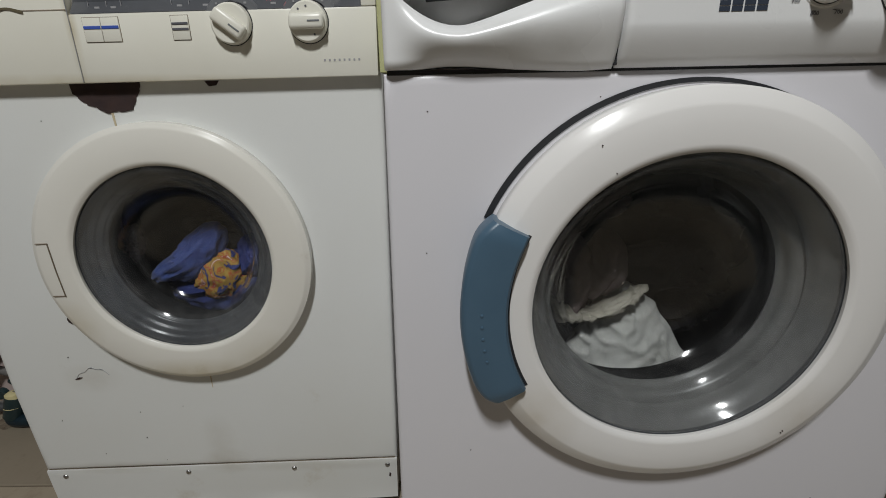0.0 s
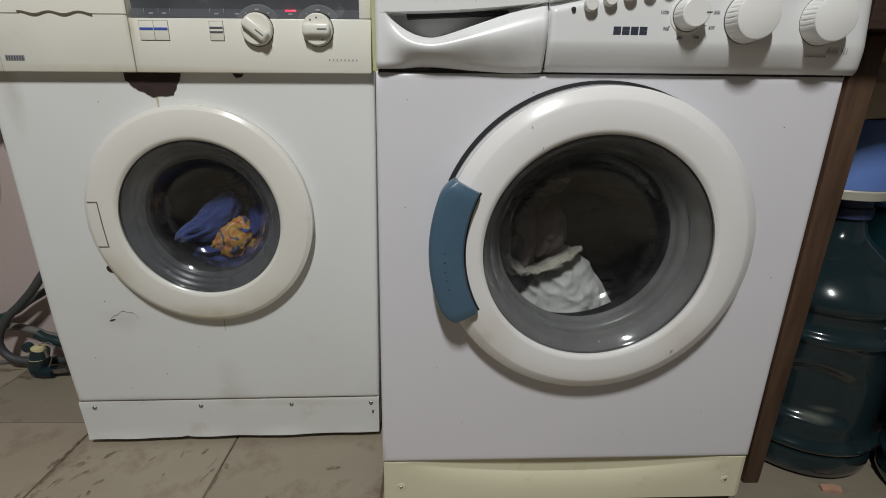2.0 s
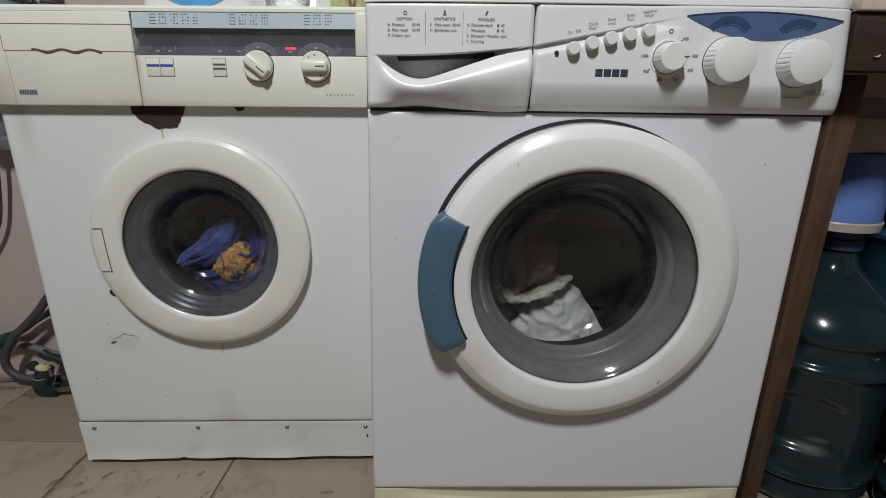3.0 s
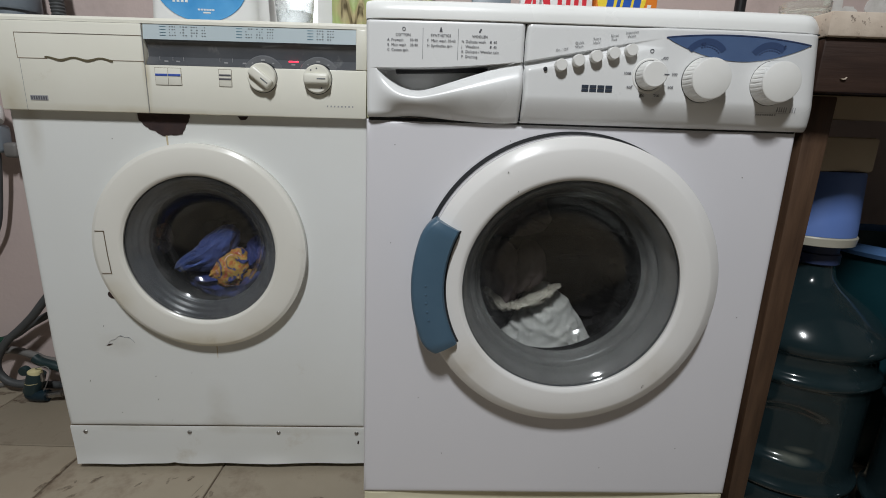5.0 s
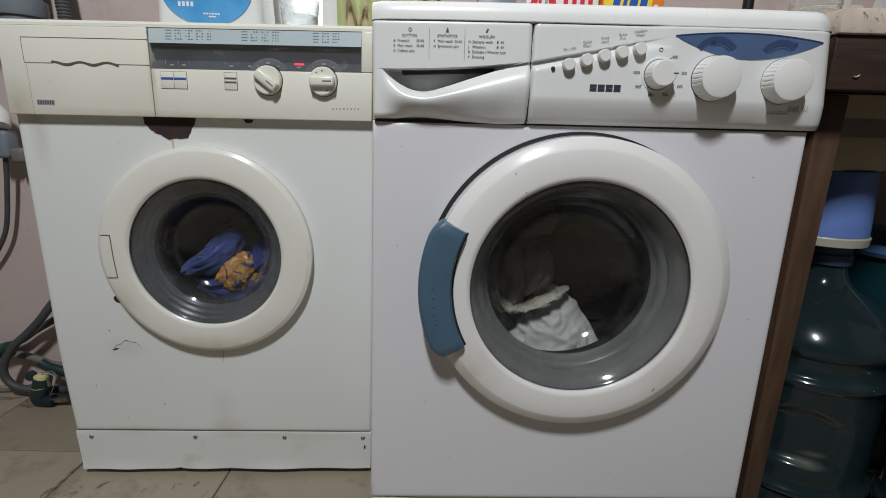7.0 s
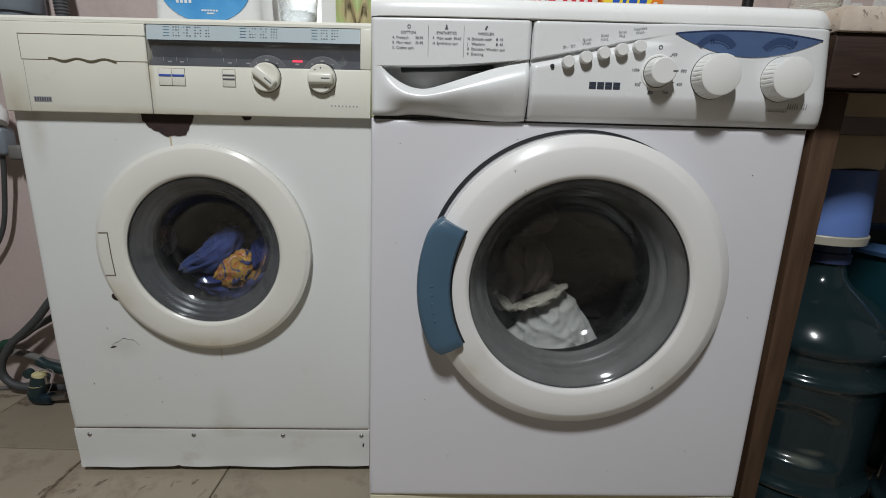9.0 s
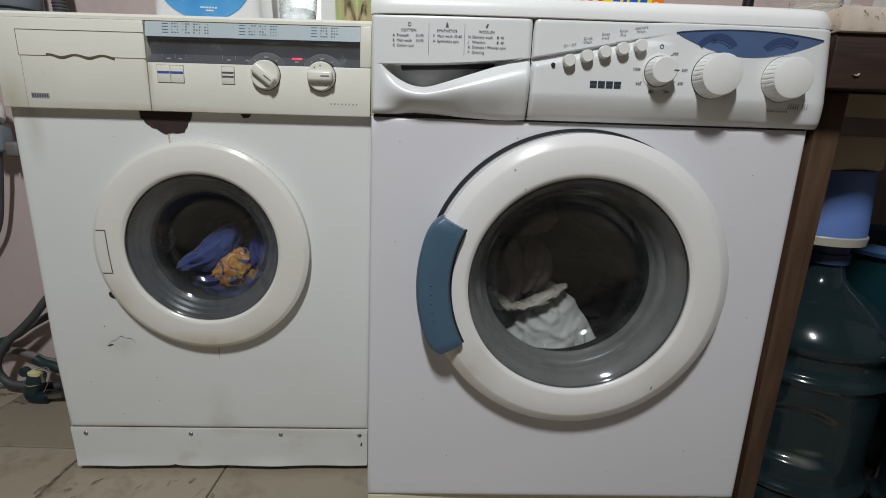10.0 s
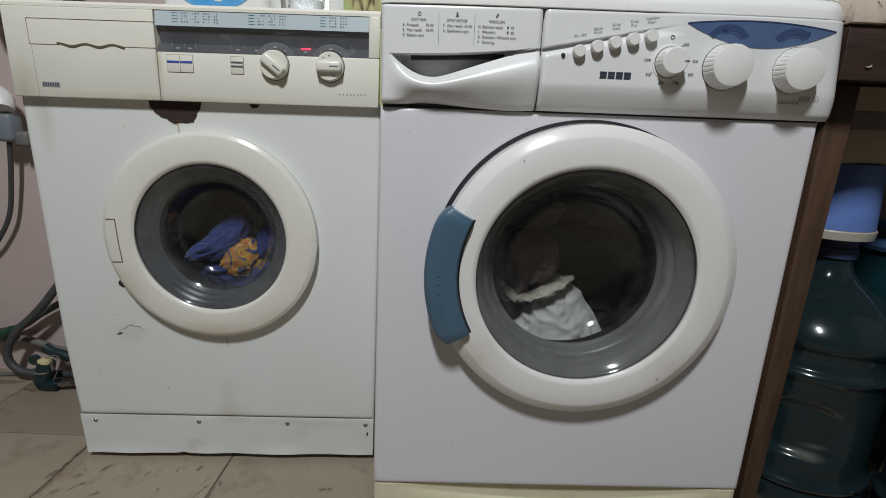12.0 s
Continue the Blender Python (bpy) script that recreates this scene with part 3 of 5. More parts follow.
def porthole(door, cx, cz, r_out, r_in, proud, depth, r_lip, lip, chamfer, material):
    """Door ring, glass bowl and trim of a front loader; the bowl narrows to r_lip at the depth lip."""
    w, c = r_out - r_in, chamfer
    prof = [(r_out - 0.004, 0.004), (r_out, -proud * 0.2), (r_out, -proud + c * 0.62), (r_out - 0.0006, -proud + c * 0.56), (r_out - 0.002, -proud + c * 0.49), (r_out - c + 0.0016, -proud + 0.0008), (r_out - c, -proud + 0.0002), (r_out - c - 0.0018, -proud - 0.0003),
            (r_out - w * 0.55, -proud - 0.0011), (r_in + 0.0085, -proud - 0.0012), (r_in + 0.0065, -proud - 0.0009), (r_in + 0.0035, -proud + 0.0004), (r_in + 0.0008, -proud + 0.003), (r_in + 0.0010, -proud + 0.008), (r_in + 0.012, 0.02), (r_out - 0.02, 0.012)]
    liner = [(r_in + 0.0006, -proud + 0.0065), (r_in + 0.0008, -proud + 0.013), (r_in + 0.004, -proud + 0.017)]
    part("door_liner", lathe(liner, cx, cz, 96), RUBBER, door, "dark inner trim of the door")
    ring = part("door_ring", lathe(prof, cx, cz, 160, closed=True), material, door, smooth=40)
    y, rest = -proud + 0.007, depth - lip
    bowl = [(r_in - 0.0005, y), (r_in - 0.0035, y + 0.0025), (r_lip + (r_in - r_lip) * 0.5, y + lip * 0.5), (r_lip + 0.004, y + lip * 0.86), (r_lip - 0.003, y + lip), (r_lip - 0.007, y + lip + rest * 0.3), (r_lip * 0.88, y + lip + rest * 0.66), (r_lip * 0.76, y + depth * 0.95), (r_lip * 0.5, y + depth), (0.0, y + depth * 1.03)]
    inner = [(max(r - 0.0042, 0.0), yy - 0.0028) if r > 0 else (0.0, yy - 0.004) for r, yy in reversed(bowl)]
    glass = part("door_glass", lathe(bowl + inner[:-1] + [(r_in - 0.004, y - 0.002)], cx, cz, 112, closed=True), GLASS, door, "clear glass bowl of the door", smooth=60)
    glass.visible_shadow = False
    return ring


def drum_and_gasket(machine, cx, cz, r_in, r_lip, y_front, y_lip, y0, deep, ripple, material):
    """The rubber seal behind the door glass, a ribbed cone that ends in a lip, and the drum beyond it."""
    gasket = [(r_in + 0.026, 0.03), (r_in + 0.012, 0.012), (r_in + 0.003, y_front)]
    gasket += [(r_in + 0.003 + (r_lip - r_in - 0.003) * k / 48 + ripple(k / 48), y_front + (y_lip - y_front) * k / 48) for k in range(1, 49)]
    gasket += [(r_lip - 0.001, y_lip + 0.003), (r_lip + 0.002, y_lip + 0.008), (r_lip + 0.02, y_lip + 0.014), (r_in + 0.04, y0 + 0.004)]
    part("gasket", lathe(gasket, cx, cz, 112), material, machine, "grey folded rubber door seal", smooth=50)
    drum = [(r_in - 0.004, y0 + 0.002), (r_in + 0.01, y0 + 0.008), (r_in + 0.075, y0 + 0.02), (r_in + 0.085, y0 + 0.035), (r_in + 0.085, deep - 0.03), (r_in + 0.07, deep - 0.012), (0.05, deep - 0.02), (0.0, deep - 0.012)]
    body = part("drum", lathe(drum, cx, cz, 96), DRUM, machine, "dark perforated steel drum")
    for k in range(3):
        a = radians(40 + 120 * k)
        bm = box(-0.025, 0.025, y0 + 0.04, deep - 0.04, 0.0, 0.05, 0.016, 3)
        for v in bm.verts:
            x, z = v.co.x, v.co.z
            rr = r_in + 0.088 - z
            v.co = Vector((cx + rr * math.cos(a) - x * math.sin(a), v.co.y, cz + rr * math.sin(a) + x * math.cos(a)))
        part("drum_paddle", bm, DRUM, body)


# ---------------------------------------------------------------- the newer machine with the slate-blue handle
RW = 0.595
white_machine = empty("washing_machine", pose(0, 0, 0), "white front-loading washing machine with a slate-blue door handle", "washing machine", "washing machines side by side")
DX, DZ = 0.294, 0.498

part("casing", cabinet(0.0, RW, 0.127, 0.7235, 0.5, DX, DZ, 0.185), ENAMEL, white_machine, "white enamelled steel casing")
part("plinth_recess_back", box(0.008, RW - 0.008, 0.03, 0.06, 0.044, 0.126), PLINTH, white_machine)


def plinth_front(x, z):
    """A shallow grip below the casing: its lower side comes forward from a curved crease."""
    u = (x - RW / 2) / (RW / 2 - 0.035)
    edge = max(0.0, 1 - min(x, RW - x) / 0.006)
    depth = 0.013 * max(0.0, 1 - u * u) ** 0.8
    dip = 0.122 - 0.030 * max(0.0, 1 - u * u)
    return 0.001 + depth * (1.0 if z > dip else math.exp((z - dip) / 0.016)) + 0.006 * edge * edge


plinth = part("plinth", sheet(0.002, RW - 0.002, lambda x: [0.043 + 0.0820 * k / 80 for k in range(81)], 90, plinth_front, 0.03), PLINTH, white_machine, "cream plastic plinth with a curved grip", smooth=20)
for sx, sz in ((0.030, 0.076), (RW - 0.030, 0.080)):
    part("screw_seat", lathe([(0.0, 0.0), (0.0062, 0.0), (0.0070, 0.0006), (0.0074, 0.004)], sx, sz, 20), PLINTH, plinth)
    part("screw", lathe([(0.0, -0.0012), (0.002, -0.0010), (0.003, 0.0002)], sx, sz, 12), CHROME, plinth, "small steel screw")
for fx in (0.05, RW - 0.05):
    for fy in (0.08, 0.44):
        part("foot", lathe_z([(0.0, 0.0), (0.022, 0.0), (0.022, 0.008), (0.01, 0.014), (0.01, 0.128), (0.0, 0.128)], fx, fy, 0.0, 20), BLACK, white_machine)

# door
white_door = new("door")
white_door.parent = white_machine
porthole(white_door, DX + 0.0015, DZ - 0.0015, 0.2130, 0.1545, 0.033, 0.085, 0.1230, 0.048, 0.016, WHITE_RING)
drum_and_gasket(white_machine, DX + 0.0015, DZ - 0.0015, 0.1545, 0.1270, -0.020, 0.032, 0.095, 0.42, lambda t: 0.005 * math.exp(-((t - 0.62) / 0.035) ** 2) + 0.0016 * math.sin(t * 15) * t, GASKET)
# tapering dark arc: the shade in the gap round the door, put into colour
gap_out = [(DX + (0.2155 + 0.0042 * step01(40, 140, a)) * math.cos(radians(a)), DZ + (0.2155 + 0.0042 * step01(40, 140, a)) * math.sin(radians(a))) for a in range(18, 157, 3)]
gap_in = [(DX + 0.2135 * math.cos(radians(a)), DZ + 0.2135 * math.sin(radians(a))) for a in range(18, 157, 3)]
part("door_gap", prism(gap_out + gap_in[::-1], -0.0012, 0.002), DARK_GAP, white_door, "dark arc painting the shaded gap at the door rim", smooth=0)


def handle_mesh():
    """The curved grip that wraps the rim of the door."""
    bm = bmesh.new()
    rows = []
    n = 36
    for i in range(n + 1):
        t = i / n
        a = radians(153.6 + 54.4 * t)
        e = min(t, 1 - t)
        outer = 0.2265 - 0.009 * max(0.0, 1 - e / 0.14) ** 2
        inner = 0.1795
        lift = 0.047 - 0.003 * max(0.0, 1 - e / 0.05)
        prof = [(inner, -0.030), (inner + 0.0005, -lift + 0.003), (inner + 0.003, -lift), (inner + 0.02, -lift - 0.0012), (outer - 0.0065, -lift - 0.0002), (outer - 0.0045, -lift + 0.0004), (outer - 0.0015, -lift + 0.0028), (outer, -lift + 0.0075), (outer - 0.002, -0.012), (outer - 0.014, -0.010)]
        rows.append([bm.verts.new((DX + r * math.cos(a), y, DZ + r * math.sin(a))) for r, y in prof])
    m = len(rows[0])
    for p, q in zip(rows, rows[1:]):
        for j in range(m):
            bm.faces.new((p[j], p[(j + 1) % m], q[(j + 1) % m], q[j]))
    bm.faces.new(rows[0])
    bm.faces.new(rows[-1])
    return bm


part("handle_gap", lathe([(0.1770, -0.0348), (0.1800, -0.0348), (0.1800, -0.030), (0.1770, -0.030)], DX, DZ, 40, 153.4, 208.2, closed=True), DARK_GAP, white_door)
white_handle = part("handle", handle_mesh(), SLATE, white_door, "slate-blue plastic door handle")
for k in range(5):
    a = radians(179.0 + 3.6 * k)
    x, z = DX + 0.2055 * math.cos(a), DZ + 0.2055 * math.sin(a)
    part("raised_dot", lathe([(0.0, -0.0492), (0.0014, -0.0488), (0.002, -0.047)], x, z, 12), SLATE, white_handle)


for x, z in ((0.4150, 0.3480), (0.4165, 0.3505), (0.1950, 0.6600), (0.21, 0.635)):
    part("speck", lathe([(0.0, -0.0352), (0.0005, -0.0351), (0.0006, -0.0335)], x, z, 8), RUST, white_door)
for x, z in ((0.035, 0.55), (0.20, 0.70), (0.08, 0.30), (0.12, 0.20), (0.50, 0.22), (0.56, 0.45), (0.38, 0.18), (0.04, 0.69), (0.53, 0.66)):
    part("speck", lathe([(0.0, -0.0005), (0.0006, -0.0004), (0.0007, 0.0004)], x, z, 8), RUST, white_machine)

# the casing has settled a little out of square on its feet
for o in [o for o in white_machine.children if o.name.split(".")[0] in ("casing", "plinth", "plinth_recess_back")]:
    for m_ in (o, *o.children):
        for v in m_.data.vertices:
            w, across = max(0.0, (0.72 - v.co.z) / 0.6), v.co.x / RW
            v.co.x -= 0.0085 * (1 - across) * w
            v.co.z += (-0.0055 + 0.012 * across) * w

# control panel: shallowly bowed in plan
def bow(x):
    u = (x - 0.3) / 0.3
    return -0.022 + 0.008 * u ** 4


def crease(x):
    """Height of the line where the lower face of the panel steps forward."""
    return 0.801 + (x - 0.209) * 0.193 if x > 0.209 else 0.7885 + 0.0125 * ((x - 0.016) / 0.193) ** 2


def scoop(x):
    """Lower lip of the drawer's finger recess."""
    u = (x - 0.016) / 0.192
    if u <= 0 or u >= 1:
        return crease(x)
    s = max(0.0, (u - 0.29) / 0.71)
    s = 1.12 * s * s / (s + 0.12)
    deep = math.sin(math.pi / 2 * min(1.0, u / 0.29)) ** 0.85 if u < 0.29 else (1 - s) ** 1.45
    return crease(x) - 0.0275 * deep


def edges(x, z, x0, x1, z0, z1, r=0.005):
    """How far a moulded face falls back towards its rim."""
    e = min(x - x0, x1 - x)
    f = min(z - z0, z1 - z)
    top_side = z1 - z < z - z0
    return 0.0035 * (max(0.0, 1 - e / r) ** 2) + (0.0012 * max(0.0, 1 - f / 0.003) ** 2 if top_side else 0.004 * max(0.0, 1 - f / 0.008) ** 2)


def drawer_front(x, z):
    c, s, lo = crease(x), scoop(x), drawer_low(x)
    y = bow(x) + 0.002
    mouth = step01(0.0, 0.010, c - s)
    inside = step01(0.006, 0.05, x)
    if z < s:
        t = min(1.0, max(0.0, (z - lo) / (s - lo)))
        bulge = math.sin(math.pi * t ** 1.25)
        y -= (0.002 + 0.009 * bulge) * inside
        y += (0.014 * (1 - t) ** 1.6 + 0.008 * max(0.0, 1 - (1 - t) / 0.4) ** 2) * inside
    y += 0.029 * mouth * step01(c + 0.0004, c - 0.0008, z) * step01(s - 0.0006, s + 0.0012, z)
    return y + edges(x, z, 0.003, 0.207, lo, 0.8465)


def drawer_levels(x):
    lo, c = drawer_low(x), crease(x)
    s = min(scoop(x), c - 0.004)
    zs = [lo + (s - lo) * (0.5 - 0.5 * math.cos(math.pi * k / 44)) for k in range(45)]
    zs += [s + 0.0012 * k / 3 for k in range(1, 4)]
    zs += [s + 0.0012 + (c - 0.0008 - s - 0.0012) * k / 8 for k in range(1, 9)]
    zs += [c - 0.0008 + 0.0012 * k / 3 for k in range(1, 4)]
    return zs + [c + 0.0004 + (0.8465 - c - 0.0004) * k / 30 for k in range(1, 31)]


def panel_levels(x):
    c = crease(min(x, 0.392))
    zs = [0.7245 + (c - 0.012 - 0.7245) * (k / 40) ** 1.2 for k in range(41)]
    zs += [c - 0.012 + 0.0108 * k / 10 for k in range(1, 11)]
    zs += [c - 0.0012 + 0.002 * k / 4 for k in range(1, 5)]
    return zs + [c + 0.0008 + (0.8465 - c - 0.0008) * k / 16 for k in range(1, 17)]


def drawer_low(x):
    return 0.7265 + 0.0022 * math.sin((x - 0.02) * 38) * step01(0.02, 0.06, x) - 0.004 * step01(0.13, 0.2, x)


def panel_front(x, z):
    c = crease(min(x, 0.392))
    fade = step01(0.392, 0.215, x)
    y = bow(x) + 0.002 - 0.004 * max(step01(c - 0.002, c - 0.014, z), step01(0.350, 0.392, x))
    y += 0.009 * fade * step01(c + 0.0008, c - 0.0012, z) * step01(c - 0.010, c - 0.0015, z)
    y += 0.017 * max(0.0, 1 - (z - 0.7245) / 0.034) ** 1.5 * (1 - 0.55 * step01(0.50, 0.59, x))
    side = max(0.0, (x - 0.572) / 0.024)
    return y + 0.009 * side ** 3 + edges(x, z, 0.210, 0.70, 0.7245, 0.8465)


white_panel = part("control_panel", sheet(0.210, 0.596, panel_levels, 170, panel_front, 0.06), PANEL, white_machine, "grey-white plastic control panel", smooth=50)
for v in white_panel.data.vertices:
    v.co.x += step01(0.55, 0.596, v.co.x) * (0.0095 - 0.0135 * (v.co.z - 0.7245) / 0.122)
white_drawer = part("detergent_drawer", sheet(0.003, 0.2075, drawer_levels, 160, drawer_front, 0.06), PANEL, white_machine, "glossy drawer front with a curved finger recess", smooth=50)
part("drawer_seam", box(0.2072, 0.2103, -0.006, 0.05, 0.727, 0.846), DARK_GAP, white_machine)
part("panel_seam", box(0.004, 0.592, 0.002, 0.05, 0.7185, 0.7262), DARK_GAP, white_machine)
# the shade in the upper part of the recess, drawn as a dark bar
part("recess_shadow_bar", prism([(0.040, 0.7895), (0.163, 0.7935), (0.163, 0.789), (0.041, 0.7835)], -0.0012, 0.02), DARK_GAP, white_drawer, "dark bar standing in for shade inside the finger recess")


def worktop():
    """The white lid, its front bowed and its corners rounded."""
    bm = bmesh.new()
    n = 60
    rows = []
    for i in range(n + 1):
        x = 0.002 + 0.596 * i / n
        f = bow(x) + 0.001
        c = 0.016 * max(0.0, 1 - (0.598 - x) / 0.03) ** 2 + 0.008 * max(0.0, 1 - (x - 0.002) / 0.016) ** 2
        f += c
        low = 0.004 * max(0.0, 1 - (0.598 - x) / 0.02) ** 2 * 2
        prof = [(f + 0.001, 0.8478), (f, 0.8485), (f - 0.0005, 0.857), (f + 0.0015, 0.8645 - low), (f + 0.006, 0.8695 - low), (f + 0.016, 0.873 - low), (f + 0.03, 0.8745 - low), (0.5, 0.8745 - low), (0.5, 0.8478)]
        rows.append([bm.verts.new((x, y, z)) for y, z in prof])
    m = len(rows[0])
    for p, q in zip(rows, rows[1:]):
        for j in range(m):
            bm.faces.new((p[j], p[(j + 1) % m], q[(j + 1) % m], q[j]))
    bm.faces.new(rows[0])
    bm.faces.new(rows[-1])
    return bm


part("lid", worktop(), LID, white_machine, "white plastic lid with rounded corners")
part("lid_seam", box(0.004, 0.592, -0.010, 0.05, 0.8463, 0.8480), DARK_GAP, white_machine)


def panel_face(x, z):
    return drawer_front(x, z) if x < 0.2085 else panel_front(x, z)


part("side_strip", box(-0.021, 0.0005, 0.15, 0.45, 0.728, 0.845, 0.001), YELLOWED, white_machine, "yellow-green aged edge strip", smooth=0)

# blue window with two dial scales
window_points = [(0.387 + 0.190 * i / 30, 0.8355 - 0.003 * i / 30 + 0.0065 * math.sin(math.pi * i / 30) ** 0.85) for i in range(31)]
window_points += [(0.577 - 0.190 * i / 30, 0.8325 + 0.003 * i / 30 - 0.0245 * math.sin(math.pi * (i / 30)) ** 0.85) for i in range(1, 30)]
blue_window = part("display_window", prism(window_points, -0.0009, 0.004, lambda x, z: panel_front(x, 0.81)), BLUE_WINDOW, white_panel, "glossy blue display window")
for dial_x, dial_z, a0, a1 in ((0.440, 0.804, 38, 142), (0.524, 0.8025, 52, 142)):
    part("dial_scale", lathe([(0.0240, 0.0), (0.0240, -0.0004), (0.0318, -0.0004), (0.0318, 0.0)], dial_x, dial_z, 30, a0, a1, closed=True), DIAL_BLUE, blue_window)
for o in blue_window.children:
    for v in o.data.vertices:
        v.co.y += panel_front(v.co.x, 0.81) - 0.0009
for dial_x, dial_z, a0, a1 in ((0.440, 0.804, 45, 112), (0.524, 0.8025, 60, 140)):
    ticks = bmesh.new()
    for a in range(a0, a1, 9):
        x, z = dial_x + 0.0218 * math.cos(radians(a)), dial_z + 0.0218 * math.sin(radians(a))
        bars(ticks, [(x - 0.0009, x + 0.0009, z - 0.0006, z + 0.0006)], lambda x, z: panel_front(x, 0.81) - 0.0009)
    part("dial_ticks", ticks, NAVY, blue_window, smooth=0)
rim_top = window_points[:31]
part("window_rim", prism([(x, z + 0.0006) for x, z in rim_top] + [(x, z - 0.0009) for x, z in reversed(rim_top)], -0.0013, 0.001, lambda x, z: panel_front(x, 0.81)), NAVY, blue_window, "dark rim of the window", smooth=0)
text("dial_number", "40", 0.4310, 0.8285, 0.0065, NAVY, blue_window, lambda x, z: panel_front(x, 0.81) - 0.0009)
text("dial_letter", "F", 0.5400, 0.8285, 0.0065, NAVY, blue_window, lambda x, z: panel_front(x, 0.81) - 0.0009)

# buttons, lamp and knobs
for bx, bz, words in ((0.2545, 0.7975, ("On / Off",)), (0.2765, 0.8035, ("Quick", "Wash")), (0.2985, 0.8090, ("Rinse", "Hold")), (0.3205, 0.8135, ("Rinse", "Plus")), (0.3425, 0.8180, ("Intensive", "Wash"))):
    round_knob("push_button", bx, panel_front(bx, bz - 0.004), bz, 0.0075, 0.009, white_panel, foot=1.06)
    for k, w in enumerate(words):
        text("button_caption", w, bx + 0.001, bz + 0.0225 - 0.0046 * k - (0.003 if len(words) == 1 else 0), 0.0046, PALE_INK, white_panel, panel_face, "CENTER", 8)
part("indicator_lamp", lathe([(0.0, -0.003), (0.0022, -0.0025), (0.003, 0.001)], 0.2355, 0.7925, 16), DARK_GAP, white_panel).location.y = panel_front(0.2355, 0.79)

spin_x, spin_z = 0.3705, 0.7885
part("knob_collar", lathe([(0.0, -0.001), (0.0208, -0.001), (0.0218, 0.0)], spin_x, spin_z, 64), KNOB, white_panel).location.y = panel_front(spin_x, spin_z)
part("knob_gap", lathe([(0.0, -0.0014), (0.0188, -0.0014), (0.0190, 0.0)], spin_x, spin_z, 64), DARK_GAP, white_panel).location.y = panel_front(spin_x, spin_z)
spin = round_knob("spin_speed_knob", spin_x, panel_front(spin_x, spin_z), spin_z, 0.0162, 0.020, white_panel, 22)
part("pointer_mark", box(spin_x + 0.011, spin_x + 0.0172, -0.0405 + 0.0, -0.030, spin_z - 0.0007, spin_z + 0.0007), INK, spin).location.y = panel_front(spin_x, spin_z) + 0.02
for words, a in (("400", 55), ("500", 5), ("600", -28), ("700", -68), ("800", -108), ("900", -148), ("1000", 176)):
    r = 0.0285 if abs(math.cos(radians(a))) < 0.6 else 0.031
    text("spin_speed", words, spin_x + 0.002 + r * math.cos(radians(a)), spin_z + (r - 0.002) * math.sin(radians(a)), 0.0048, INK, white_panel, panel_face, "CENTER")
    tx, tz = spin_x + 0.0245 * math.cos(radians(a)), spin_z + 0.0245 * math.sin(radians(a))
    bm = bmesh.new()
    bars(bm, [(tx - 0.0011, tx + 0.0011, tz - 0.0002, tz + 0.0002)], panel_face)
    part("scale_tick", bm, INK, white_panel, smooth=0)
part("spin_symbol", lathe([(0.0018, 0.0), (0.0018, -0.0006), (0.0026, -0.0006), (0.0026, 0.0)], spin_x, spin_z + 0.030, 20, closed=True), INK, white_panel).location.y = panel_front(spin_x, 0.815)
for kx, kz in ((0.4412, 0.7855), (0.5318, 0.7845)):
    y = panel_front(kx, kz)
    part("knob_gap", lathe([(0.0, y - 0.0016), (0.0280, y - 0.0014), (0.0285, y + 0.001)], kx, kz, 64), DARK_GAP, white_panel)
    k = round_knob("dial_knob", kx, y, kz, 0.0252, 0.023, white_panel, 30, foot=1.1)

# printing on the drawer front
for x, z, words in ((0.0510, 0.8290, "COTTON"), (0.0995, 0.8290, "SYNTHETICS"), (0.1495, 0.8290, "WOOLEN")):
    text("programme_heading", words, x, z, 0.0045, INK, white_drawer, panel_face, "CENTER")
LINES = (
    (0.0305, 0.8228, "A", "Prewash", 0.0700, "50-90"), (0.0305, 0.8168, "B", "Main wash", 0.0700, "30-90"), (0.0305, 0.8108, "C", "Cotton spin", 0, ""),
    (0.0820, 0.8228, "F", "Main wash", 0.1185, "30-60"), (0.0820, 0.8168, "H", "Synthetics spin", 0, ""),
    (0.1262, 0.8228, "N", "Delicate wash", 0.1715, "40"), (0.1262, 0.8168, "J", "Woolens", 0.1715, "40"), (0.1262, 0.8108, "K", "Delicate / Woolen spin", 0, ""), (0.1262, 0.8048, "P", "Draining", 0, ""))
for x, z, letter, words, x2, number in LINES:
    text("programme_letter", letter, x, z, 0.0043, INK, white_drawer, panel_face)
    text("programme_name", words, x + 0.0052, z, 0.0046, INK, white_drawer, panel_face)
    if number:
        text("temperature", number, x2, z, 0.0043, INK, white_drawer, panel_face, "RIGHT")
for dx in (0.0765, 0.1217):
    bm = bmesh.new()
    bars(bm, [(dx - 0.0002, dx + 0.0002, 0.8005, 0.8375)], panel_face)
    part("printed_divider", bm, INK, white_drawer, smooth=0)
part("cotton_symbol", lathe([(0.0017, 0.0), (0.0017, -0.0006), (0.0022, -0.0006), (0.0022, 0.0)], 0.0520, 0.8360, 18, closed=True), INK, white_drawer).location.y = panel_face(0.0545, 0.836)
part("flask_symbol", prism([(0.0975, 0.8335), (0.1015, 0.8335), (0.1002, 0.8362), (0.1002, 0.8388), (0.0988, 0.8388), (0.0988, 0.8362)], -0.0006, 0.0, panel_face), INK, white_drawer, smooth=0)
